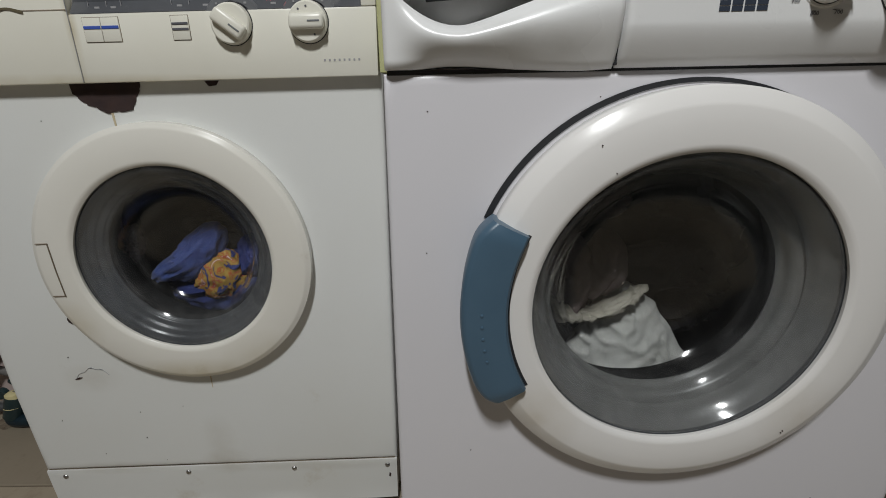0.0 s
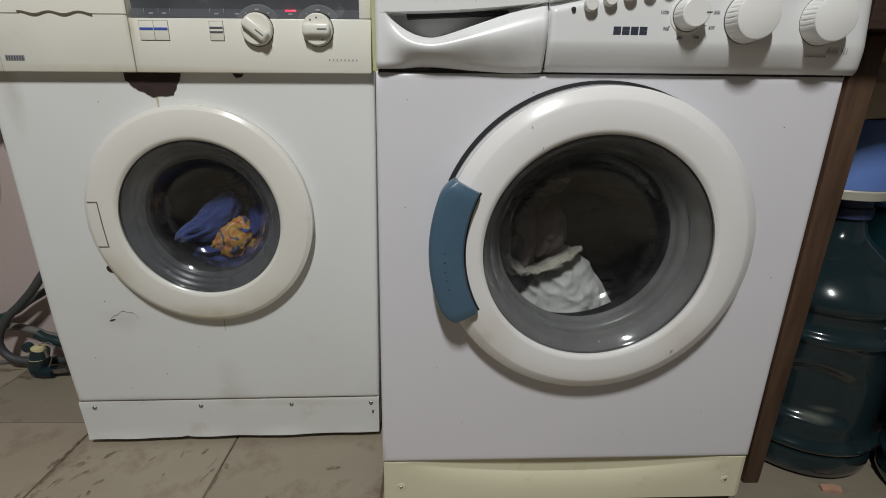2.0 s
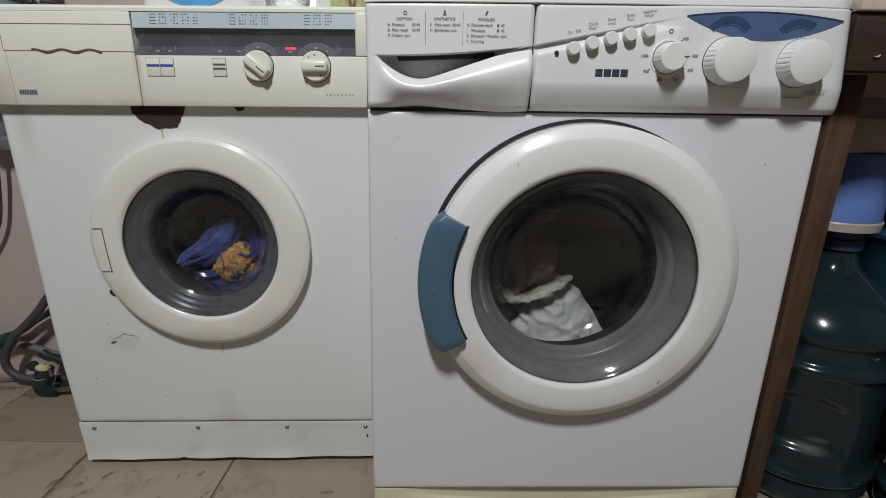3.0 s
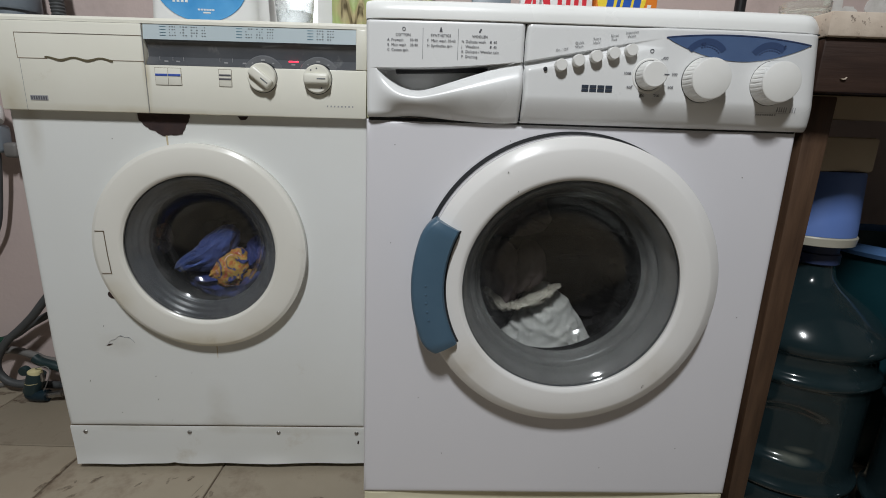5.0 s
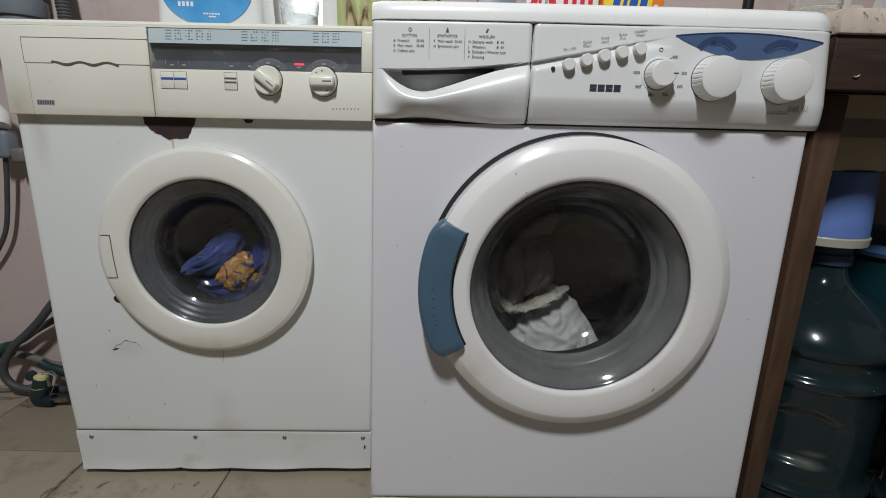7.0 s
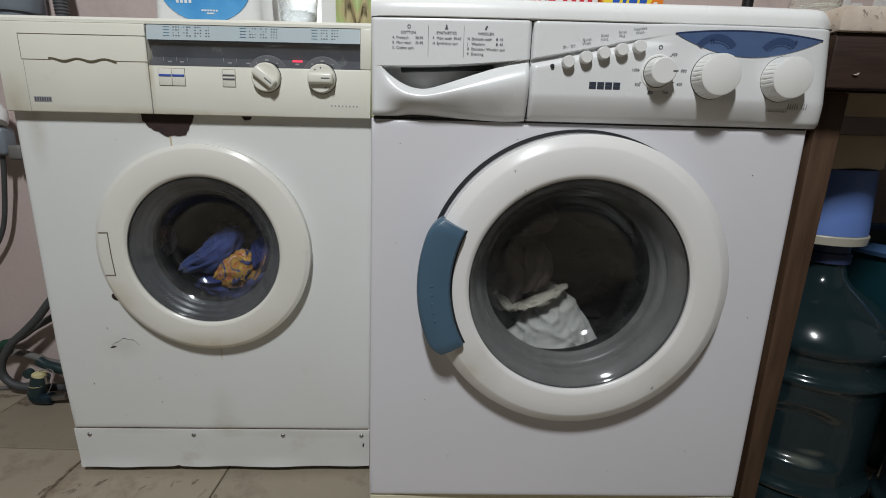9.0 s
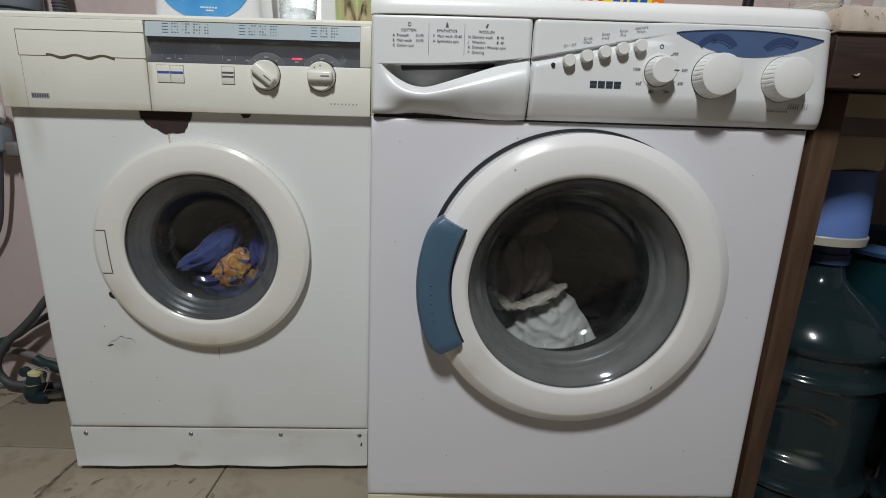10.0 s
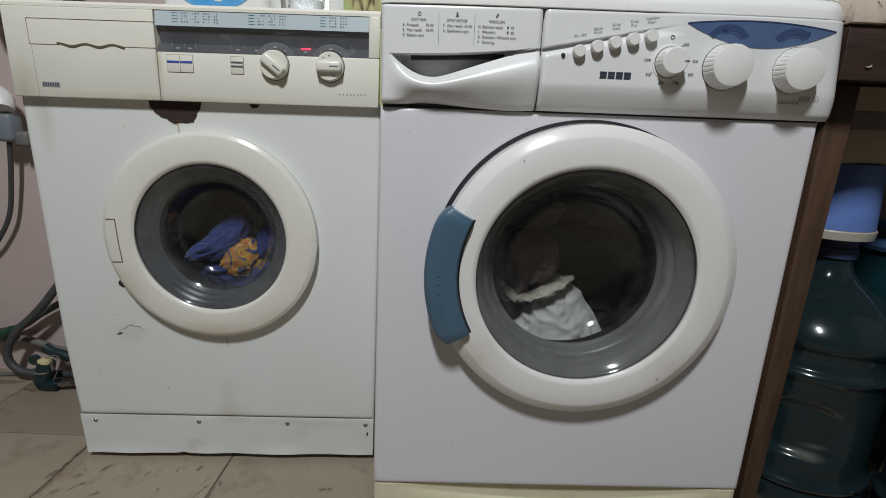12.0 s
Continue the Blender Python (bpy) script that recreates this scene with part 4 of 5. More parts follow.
part("wool_symbol", prism([(0.1478, 0.8345), (0.1496, 0.8335), (0.1518, 0.8378), (0.1500, 0.8388)], -0.0006, 0.0, panel_face), INK, white_drawer, smooth=0)
for z in (0.8228, 0.8168):
    part("hand_wash_symbol", prism([(0.1625, z - 0.001), (0.1645, z - 0.0018), (0.1650, z + 0.0012), (0.1632, z + 0.0018)], -0.0006, 0.0, panel_face), INK, white_drawer, smooth=0)
# maker's badge and model line as plain bars
for k in range(4):
    x = 0.2845 + 0.0103 * k
    for z in (0.7664, 0.7710):
        part("badge_bar", bars(bmesh.new(), [(x, x + 0.0088, z, z + 0.0038)], panel_face), BADGE_INK, white_panel, "dark plain badge bar", smooth=0)
bm = bmesh.new()
bars(bm, [(0.5475 + 0.0031 * k, 0.5484 + 0.0031 * k, 0.7490, 0.7555) for k in range(9) if k != 5] + [(0.520 + 0.011 * k, 0.531 + 0.011 * k, 0.7475, 0.7477) for k in range(4)] + [(0.521 + 0.0032 * k, 0.5225 + 0.0032 * k, 0.7440, 0.7464) for k in range(9)], panel_face)
part("model_line", bm, PALE_INK, white_panel, smooth=0)

# laundry behind the glass of the newer machine
LAUNDRY = "laundry in the drums"
tagged(part("crumpled_white_cloth", creased(drape(0.294, 0.154, 0.447, 0.110, 0.048, 0.270, 7, 6, 0.08, 0.012), 0.007, 0.06, 4), WHITE_CLOTH, smooth=60), "crumpled white cotton cloth lying in the drum", "laundry", LAUNDRY)
tagged(part("rolled_cream_cloth", creased(folded(0.271, 0.128, 0.426, 0.056, 0.0078, 0.015, 26, 21, 1.2, 0.25, 0.35), 0.006, 0.026, 2), CREAM_CLOTH, smooth=60), "rolled cream cotton hem beside the white cloth", "laundry", LAUNDRY)
tagged(part("turned_cream_cloth", creased(folded(0.208, 0.122, 0.424, 0.030, 0.011, 0.016, -38, 23, 1.2, 0.25, 0.2), 0.005, 0.03, 5), CREAM_CLOTH, smooth=60), "turned corner of cream cotton beside the white cloth", "laundry", LAUNDRY)
tagged(part("hanging_taupe_cloth", creased(folded(0.264, 0.145, 0.478, 0.044, 0.027, 0.032, 82, 27, 1.2, 0.18, 0.1), 0.006, 0.04, 3), BROWN_CLOTH, smooth=60), "crumpled dull taupe cloth in the drum", "laundry", LAUNDRY)
tagged(part("heaped_taupe_cloth", creased(folded(0.212, 0.150, 0.468, 0.066, 0.036, 0.040, 112, 29, 1.5, 0.2, 0.2), 0.008, 0.05, 4), BROWN_CLOTH, smooth=60), "heaped dull taupe cloth against the glass", "laundry", LAUNDRY)
tagged(part("crumpled_taupe_cloth", crumple(0.246, 0.20, 0.562, 0.055, 0.04, 0.040, 5, 0.3, 1.6), BROWN_CLOTH), "crumpled dull taupe cloth high in the drum", "laundry", LAUNDRY)
tagged(part("crumpled_black_cloth", crumple(0.36, 0.29, 0.42, 0.14, 0.09, 0.12, 12, 0.3, 1.6), BLACK_CLOTH), "crumpled black cloth at the back of the drum", "laundry", LAUNDRY)


# ---------------------------------------------------------------- the older cream machine
LW, LX, LZ = 0.602, 0.305, 0.487
old_machine = empty("washing_machine", pose(-0.643, 0.187, 0, 2.0, 1.3, 2.2), "old white washing machine with a yellowed cream panel and rust patch", "washing machine", "washing machines side by side")
part("casing", cabinet(0.0, LW, 0.100, 0.858, 0.30, LX, LZ, 0.16, 0.007), OLD_ENAMEL, old_machine, "aged white enamelled casing with chips")
part("seam", box(0.003, LW - 0.003, 0.002, 0.02, 0.0985, 0.1003), GROUT, old_machine)
def kick_low(x):
    """The bent lower edge of the kick plate."""
    return 0.008 + 0.001 * x / LW + 0.0016 * noise.noise(Vector((x * 16, 3.1, 0))) + 0.003 * math.exp(-((x - 0.20) / 0.006) ** 2)


kick = part("kick_plate", sheet(0.001, LW - 0.001, lambda x: [kick_low(x) + (0.0992 - kick_low(x)) * k / 16 for k in range(17)], 90, lambda x, z: -0.001 - 0.0035 * max(0.0, 1 - (z - kick_low(x)) / 0.03) ** 2 * (0.5 + noise.noise(Vector((x * 11, 7.7, 0)))) + 0.0006 * max(0.0, 1 - (0.0992 - z) / 0.002) ** 2, 0.28), OLD_ENAMEL, old_machine, "bent white sheet kick plate")
for x in (0.030, 0.240, 0.423, 0.586):
    screw(x, -0.001, 0.0865, kick, 0.0045)
part("chip", prism([(0.588, 0.060), (0.591, 0.058), (0.592, 0.066), (0.589, 0.068)], -0.0016, 0.0), RUST, kick, "small dark chip", smooth=0)

old_door = new("door")
old_door.parent = old_machine
porthole(old_door, LX, LZ, 0.1885, 0.1335, 0.022, 0.070, 0.1045, 0.022, 0.007, RING)
drum_and_gasket(old_machine, LX, LZ, 0.1335, 0.1080, -0.010, 0.011, 0.085, 0.27, lambda t: 0.0008 * math.sin(t * 21) * (0.4 + 0.6 * t), RUBBER)
seams = [(0.1270, 0.1435, 0.5205, 0.5213), (0.1300, 0.1480, 0.4420, 0.4428)]
for seam in seams:
    part("latch_seam", bars(bmesh.new(), [seam], lambda x, z: -0.0232, 0.0008), GROUT, old_door, smooth=0)
part("latch_seam", prism([(0.1430, 0.5213), (0.1438, 0.5213), (0.1452, 0.48), (0.1480, 0.4420), (0.1472, 0.4420), (0.1444, 0.48)], -0.0250, -0.0235), GROUT, old_door, smooth=0)

# rust patch, chips and stains
rng = random.Random(4)
top = [(0.211 + 0.088 * i / 12, 0.7275) for i in range(13)]
low = [(0.303, 0.719), (0.300, 0.712), (0.297, 0.707), (0.292, 0.698), (0.287, 0.690), (0.279, 0.6885), (0.271, 0.687), (0.263, 0.688), (0.255, 0.6855), (0.248, 0.690), (0.243, 0.693), (0.233, 0.697), (0.226, 0.702), (0.219, 0.708), (0.2155, 0.715)]
ragged = []
for (xa, za), (xb, zb) in zip(low, low[1:]):
    for k in range(3):
        ragged.append((xa + (xb - xa) * k / 3 - 0.004 + rng.uniform(-0.0009, 0.0009), za + (zb - za) * k / 3 + rng.uniform(-0.0011, 0.0011)))
low = ragged
part("rust_patch", prism(top + low, -0.0012, 0.0005), RUST, old_machine, "dark brown patch of bare metal", smooth=0)
part("rust_streak", prism([(0.255, 0.686), (0.258, 0.686), (0.2585, 0.665), (0.2565, 0.665)], -0.0008, 0.0005), STAIN, old_machine, "thin rusty run below the patch", smooth=0)
part("rust_streak", prism([(0.312, 0.306), (0.3145, 0.306), (0.314, 0.265), (0.3132, 0.265)], -0.0008, 0.0005), STAIN, old_machine, "thin rusty run below the door", smooth=0)
part("chip", prism([(0.379, 0.7215), (0.397, 0.7215), (0.393, 0.716), (0.384, 0.715)], -0.001, 0.0005), RUST, old_machine, "small dark chip", smooth=0)
part("chip", prism([(x + 0.0035, z + 0.0005) for x, z in ((0.1165, 0.3925), (0.1180, 0.3965), (0.1225, 0.3985), (0.129, 0.395), (0.135, 0.386), (0.131, 0.3835), (0.1225, 0.3845), (0.1180, 0.388))], -0.001, 0.0005), RUST, old_machine, "small dark chip", smooth=0)
crack = [(0.104, 0.2870), (0.110, 0.2872), (0.116, 0.2905), (0.111, 0.2905), (0.107, 0.2892)]
part("crack", prism(crack, -0.0012, 0.0005), RUST, old_machine, "short crack in the enamel", smooth=0)
ring = [(0.108 + 0.05 * t, 0.291 + 0.016 * math.sin(t * math.pi * 0.9) + 0.002 * math.sin(t * 17)) for t in (i / 14 for i in range(15))]
part("crack", prism(ring + [(x, z - 0.0003) for x, z in reversed(ring)], -0.0009, 0.0005), PALE_INK, old_machine, smooth=0)
for k in range(11):
    x, z = rng.uniform(0.03, 0.57), rng.uniform(0.11, 0.68)
    if (x - LX) ** 2 + (z - LZ) ** 2 < 0.195 ** 2:
        continue
    s = rng.uniform(0.0005, 0.0010)
    part("speck", prism([(x - s, z), (x, z - s), (x + s, z + s * 0.3), (x, z + s)], -0.0009, 0.0004), RUST, old_machine, smooth=0)

# cream fascia round the display recess
PF = -0.016
fascia = part("fascia", box(0.2405, 0.600, PF, 0.06, 0.7225, 0.7985, 0.0022), CREAM, old_machine, "yellowed cream plastic fascia")
part("dispenser_front", box(0.004, 0.240, PF, 0.06, 0.7225, 0.8598, 0.003), CREAM, old_machine, "yellowed cream dispenser front")
part("end_cheek", box(0.582, 0.600, PF, 0.06, 0.7990, 0.8598, 0.0015), CREAM, old_machine)
bm = bmesh.new()
prof = [(PF + 0.003, 0.8602), (PF + 0.0032, 0.8645), (PF + 0.008, 0.8690), (PF + 0.020, 0.8705), (0.30, 0.8705), (0.30, 0.8602)]
a = [bm.verts.new((0.004, y, z)) for y, z in prof]
b = [bm.verts.new((0.600, y, z)) for y, z in prof]
for j in range(len(prof)):
    bm.faces.new((a[j], b[j], b[(j + 1) % len(prof)], a[(j + 1) % len(prof)]))
bm.faces.new(a)
bm.faces.new(b)
part("lid", bm, CREAM, old_machine, "cream lid of the machine")


def face(x, z):
    return PF


# printed upper face of the cover, coloured pale for the light it reflects
strip = part("label_strip", prism([(0.2415, 0.8372), (0.5815, 0.8372), (0.5815, 0.8597), (0.2415, 0.8597)], PF + 0.001, PF + 0.02, lambda x, z: (z - 0.8335) * 0.12), LABEL_BLUE, fascia, "printed programme strip, its lamp sheen painted pale blue", smooth=0)


def strip_face(x, z):
    return PF + 0.001 + (z - 0.8335) * 0.12


for x0, columns in ((0.268, 11), (0.389, 9), (0.503, 6)):
    bm = bmesh.new()
    bars(bm, [(x0, x0 + 0.0095, 0.8562 - 0.0044 * r, 0.8569 - 0.0044 * r) for r in range(4)], strip_face)
    part("printed_lines", bm, TEAL_INK, strip, smooth=0)
    bm = bmesh.new()
    rows = []
    for c in range(columns):
        x = x0 + 0.0150 + 0.0042 * c + 0.0045 * (c // 3)
        for r in range(4):
            if rng.random() < 0.86:
                z = 0.8565 - 0.0043 * r
                rows.append((x, x + rng.choice((0.0012, 0.0022, 0.0026)), z - 0.0007, z + 0.0007))
    bars(bm, rows, strip_face)
    part("printed_marks", bm, MID_INK, strip, smooth=0)
# dark recess: upright back and sloping shelf
bm = bmesh.new()
sec = [(PF + 0.0022, 0.8370), (PF + 0.0045, 0.8350), (PF + 0.0085, 0.8310), (PF + 0.0110, 0.8240), (PF + 0.0115, 0.8118), (PF + 0.0012, 0.7988), (0.03, 0.7988), (0.03, 0.8370)]
a = [bm.verts.new((0.2425, y, z)) for y, z in sec]
b = [bm.verts.new((0.5815, y, z)) for y, z in sec]
for j in range(len(sec)):
    bm.faces.new((a[j], b[j], b[(j + 1) % len(sec)], a[(j + 1) % len(sec)]))
recess = part("display_recess", bm, SMOKE, fascia, "smoked dark display recess with small symbols")


def shelf(x, z):
    return PF + 0.0012 + (z - 0.7988) * 0.792


part("red_lamp", box(0.4700, 0.4860, shelf(0, 0.8098) - 0.0012, shelf(0, 0.8098) + 0.003, 0.8086, 0.8110, 0.0006), LED, recess, "lit red indicator lamp")
bm = bmesh.new()
for x in (0.262, 0.283, 0.300, 0.3585, 0.379):
    bars(bm, [(x, x + 0.0006, 0.8015, 0.8120)], shelf)
for x in (0.270, 0.289, 0.366, 0.396, 0.4755):
    bars(bm, [(x, x + 0.006, 0.8035, 0.8060)], shelf)
tagged(part("printed_symbols", bm, PALE_INK, recess, smooth=0), kind="stuff")
for cx in (0.4305, 0.5205):
    part("dial_arc", lathe([(0.0255, 0.0), (0.0255, -0.003), (0.034, -0.003), (0.036, 0.0)], cx, 0.782, 40, 28, 152, closed=True), ARC_GREY, recess).location.y = PF + 0.004
    k = part("dial_arc_marks", bars(bmesh.new(), [(cx - 0.018, cx - 0.016, 0.8045, 0.8065), (cx - 0.003, cx + 0.003, 0.809, 0.8115), (cx + 0.015, cx + 0.018, 0.8045, 0.8065)], lambda x, z: PF + 0.0008), PALE_INK, recess, smooth=0)


def bar_knob(cx, cz, turn, marks):
    """A round cream knob with a raised grip bar across it."""
    collar = part("knob_gap", lathe([(0.0, PF - 0.0008), (0.0238, PF - 0.0008), (0.0242, PF + 0.001)], cx, cz, 48), DARK_GAP, fascia)
    body = part("knob", lathe([(0.0, PF - 0.010), (0.0205, PF - 0.010), (0.0222, PF - 0.0085), (0.0230, PF - 0.001)], cx, cz, 64), CREAM, fascia)
    bm = box(-0.0205, 0.0205, PF - 0.019, PF - 0.009, -0.0085, 0.0085, 0.0045, 3)
    grip = part("grip", bm, CREAM, body)
    line = part("pointer_line", box(0.002, 0.016, PF - 0.0196, PF - 0.0185, -0.0010, 0.0010, 0.0004, 1), MID_INK, body)
    for o in (grip, line):
        for v in o.data.vertices:
            p = Matrix.Rotation(radians(turn), 3, "Y") @ Vector((v.co.x, 0, v.co.z))
            v.co = Vector((cx + p.x, v.co.y, cz + p.z))
    for a in marks:
        x, z = cx + 0.016 * math.cos(radians(a)), cz + 0.016 * math.sin(radians(a))
        part("knob_dot", lathe([(0.0, PF - 0.0108), (0.0012, PF - 0.0106), (0.0012, PF - 0.0095)], x, z, 10), INK, body)
    return collar


bar_knob(0.4295, 0.7835, 38, ())
bar_knob(0.5195, 0.7835, 0, (90, 125, -60))

# push buttons with coloured lines
for x0, x1, lines, ink in ((0.2560, 0.2765, ((0.7835, 0.0017),), BLUE_INK), (0.2770, 0.2975, ((0.7835, 0.0017),), BLUE_INK), (0.3585, 0.3785, ((0.7855, 0.0013), (0.7795, 0.0013)), INK)):
    edge = part("button_gap", box(x0 - 0.0006, x1 + 0.0006, PF - 0.0003, PF + 0.004, 0.7674, 0.7946), GROUT, fascia, smooth=0)
    b = part("push_button", box(x0, x1, PF - 0.0014, PF + 0.004, 0.7680, 0.7940, 0.0006), CREAM, fascia)
    for z, h in lines:
        part("button_line", box(x0 + 0.0005, x1 - 0.0005, PF - 0.0022, PF, z - h, z + h, 0.0003, 1), ink, b)

# dispenser flap with a wavy finger edge
for seam in ((0.0425, 0.2400, 0.8412, 0.8420), (0.0420, 0.0427, 0.8035, 0.8420), (0.0425, 0.088, 0.8030, 0.8040), (0.188, 0.2400, 0.8026, 0.8036)):
    part("flap_seam", bars(bmesh.new(), [seam], face, 0.0005), GROUT, fascia, smooth=0)
for seam in ((0.0445, 0.0449, 0.7230, 0.8030), (0.2402, 0.2408, 0.7235, 0.8595)):
    part("flap_seam", bars(bmesh.new(), [seam], face, 0.0004), PALE_INK, fascia, smooth=0)
wave = [(0.085 + 0.106 * i / 40, 0.8052 + 0.0018 * math.sin(i / 40 * math.pi * 5 + 1.2)) for i in range(41)]
wave_low = [(x, 0.8022 + 0.0024 * math.sin(i / 40 * math.pi * 5 + 1.2)) for i, (x, z) in enumerate(wave)]
# flat strip on the face; the shade of the slot is its olive colour
part("finger_slot", prism(wave + wave_low[::-1], PF - 0.0012, PF + 0.002), mat("olive_shaded_plastic", (0.12, 0.10, 0.06), 0.5), fascia, "wavy finger slot, its shade painted as a dark strip", smooth=0)
bm = bmesh.new()
bars(bm, [(0.0520, 0.0800, 0.7385, 0.7465)], face, 0.0006)
part("badge", bm, PALE_INK, fascia, "small plain grey badge", smooth=0)
for k in range(7):
    part("badge_bar", bars(bmesh.new(), [(0.0535 + 0.0038 * k, 0.0558 + 0.0038 * k, 0.7398, 0.7452)], face, 0.001), INK, fascia, smooth=0)
bm = bmesh.new()
bars(bm, [(0.534 + 0.0060 * k, 0.5362 + 0.0060 * k, 0.7402, 0.7428) for k in range(8)], face, 0.0004)
part("model_line", bm, PALE_INK, fascia, smooth=0)

for fx in (0.05, LW - 0.05):
    for fy in (0.05, 0.25):
        part("foot", lathe_z([(0.0, -0.016), (0.02, -0.016), (0.02, -0.004), (0.01, 0.0), (0.01, 0.02), (0.0, 0.02)], fx, fy, 0.0, 20), BLACK, old_machine)

# the old casing stands racked: its top rises towards one side
for o in old_machine.children_recursive:
    if o.type == "MESH":
        for v in o.data.vertices:
            sag, across = max(0.0, (0.28 - v.co.z) / 0.28), v.co.x / LW
            v.co.z += 0.032 * v.co.x * v.co.z / 0.8 + (0.007 + 0.013 * across) * sag
            v.co.x += 0.0115 * (1 - across) * sag + (0.0015 * across if o.name.split(".")[0] in ("casing", "kick_plate") else 0.0)

# laundry behind the glass of the older machine, placed in the room
M = old_machine.matrix_basis


def laundry(name, bm, material, label):
    bm.transform(M)
    return tagged(part(name, bm, material), label, "laundry", "laundry in the drums")


laundry("draped_blue_cloth", creased(folded(0.268, 0.100, 0.456, 0.074, 0.030, 0.030, 35, 4, 1.3, 0.20), 0.004, 0.03, 5), BLUE_CLOTH, "crumpled bright blue cotton cloth in the drum")
laundry("draped_blue_cloth", creased(folded(0.368, 0.110, 0.452, 0.040, 0.026, 0.028, 70, 9, 1.6), 0.005, 0.03, 8), NAVY_CLOTH, "crumpled dark blue cotton cloth in the drum")
laundry("crumpled_printed_cloth", creased(folded(0.316, 0.096, 0.424, 0.046, 0.037, 0.026, 48, 6, 1.0, 0.16, -0.15), 0.005, 0.025, 6), PRINT_CLOTH, "crumpled yellow printed cotton cloth on the blue one")
laundry("crumpled_navy_cloth", creased(folded(0.300, 0.130, 0.402, 0.090, 0.055, 0.045, 12, 11, 1.8), 0.007, 0.04, 9), NAVY_CLOTH, "crumpled navy cloth lying behind the blue one")
laundry("crumpled_black_cloth", creased(folded(0.335, 0.150, 0.505, 0.080, 0.045, 0.045, 15, 13, 1.5), 0.007, 0.04, 10), BLACK_CLOTH, "crumpled black cloth above the blue one")
# added lump whose dull colour imitates reflections at the left of the glass
laundry("crumpled_dark_cloth", crumple(0.176, 0.105, 0.478, 0.014, 0.02, 0.030, 14, 0.35, 1.6), BROWN_CLOTH, "small dull lump standing in for reflections in the door glass")


# ---------------------------------------------------------------- table with its timber post
table = empty("work_table", pose(0.61, 0.0, 0.0), "rough wooden table with a worn chipboard top", "table")
front_leg = box(0.0346, 0.0755, 0.056, 0.104, 0.0, 0.778, 0.003)
for v in front_leg.verts:
    # it stands a little askew, its foot further back and narrower
    low = 1 - v.co.z / 0.778
    v.co.x = 0.0346 + (v.co.x - 0.0346) * (1 - 0.26 * low) + 0.0165 * low
    v.co.y += 0.024 * low
part("leg", front_leg, WOOD, table, "brown timber leg")
part("leg", box(0.95, 0.99, 0.022, 0.075, 0.0, 0.772, 0.003), WOOD, table, "brown timber leg")
part("leg", box(0.95, 0.99, 0.43, 0.48, 0.0, 0.772, 0.003), WOOD, table, "brown timber leg")
part("leg", box(0.009, 0.047, 0.43, 0.48, 0.0, 0.772, 0.003), WOOD, table, "brown timber leg")
apron = part("apron", box(0.0, 1.0, 0.004, 0.03, 0.7785, 0.8475, 0.003), WOOD_DARK, table, "dark stained front board")
part("apron", box(0.0, 1.0, 0.45, 0.48, 0.7725, 0.846, 0.003), WOOD_DARK, table, "dark stained back board")
part("splinter", prism([(0.030, 0.7965), (0.033, 0.7950), (0.0365, 0.7955), (0.0385, 0.7985), (0.0365, 0.7968), (0.0335, 0.7964)], 0.001, 0.005), CHIPBOARD, apron, "pale splinter", smooth=0)
part("inner_rail", box(0.13, 0.95, 0.20, 0.225, 0.752, 0.792, 0.002), BEIGE, table, "pale rough inner rail")
part("tabletop", box(-0.002, 1.02, -0.002, 0.515, 0.8485, 0.879, 0.002), CHIPBOARD, table, "worn chipboard top with chipped edge")

# water bottles under the table
BX, BY = 0.834, 0.215
bottle_prof = [(0.0, 0.0), (0.118, 0.0), (0.130, 0.008), (0.135, 0.022), (0.135, 0.050), (0.131, 0.058), (0.1385, 0.064), (0.1395, 0.069), (0.137, 0.074), (0.131, 0.079), (0.1285, 0.090)]
bottle_prof += [(0.1285, 0.095 + 0.005 * k) for k in range(34)]
bottle_prof += [(0.132, 0.270), (0.132, 0.277), (0.1380, 0.283), (0.1395, 0.288), (0.1380, 0.293), (0.132, 0.298), (0.1275, 0.302), (0.1270, 0.330), (0.1315, 0.337), (0.1380, 0.345), (0.1395, 0.352), (0.1380, 0.360), (0.134, 0.368), (0.127, 0.380), (0.114, 0.396), (0.096, 0.412), (0.072, 0.430), (0.050, 0.446), (0.038, 0.462), (0.033, 0.480), (0.031, 0.50), (0.031, 0.512), (0.0, 0.512)]


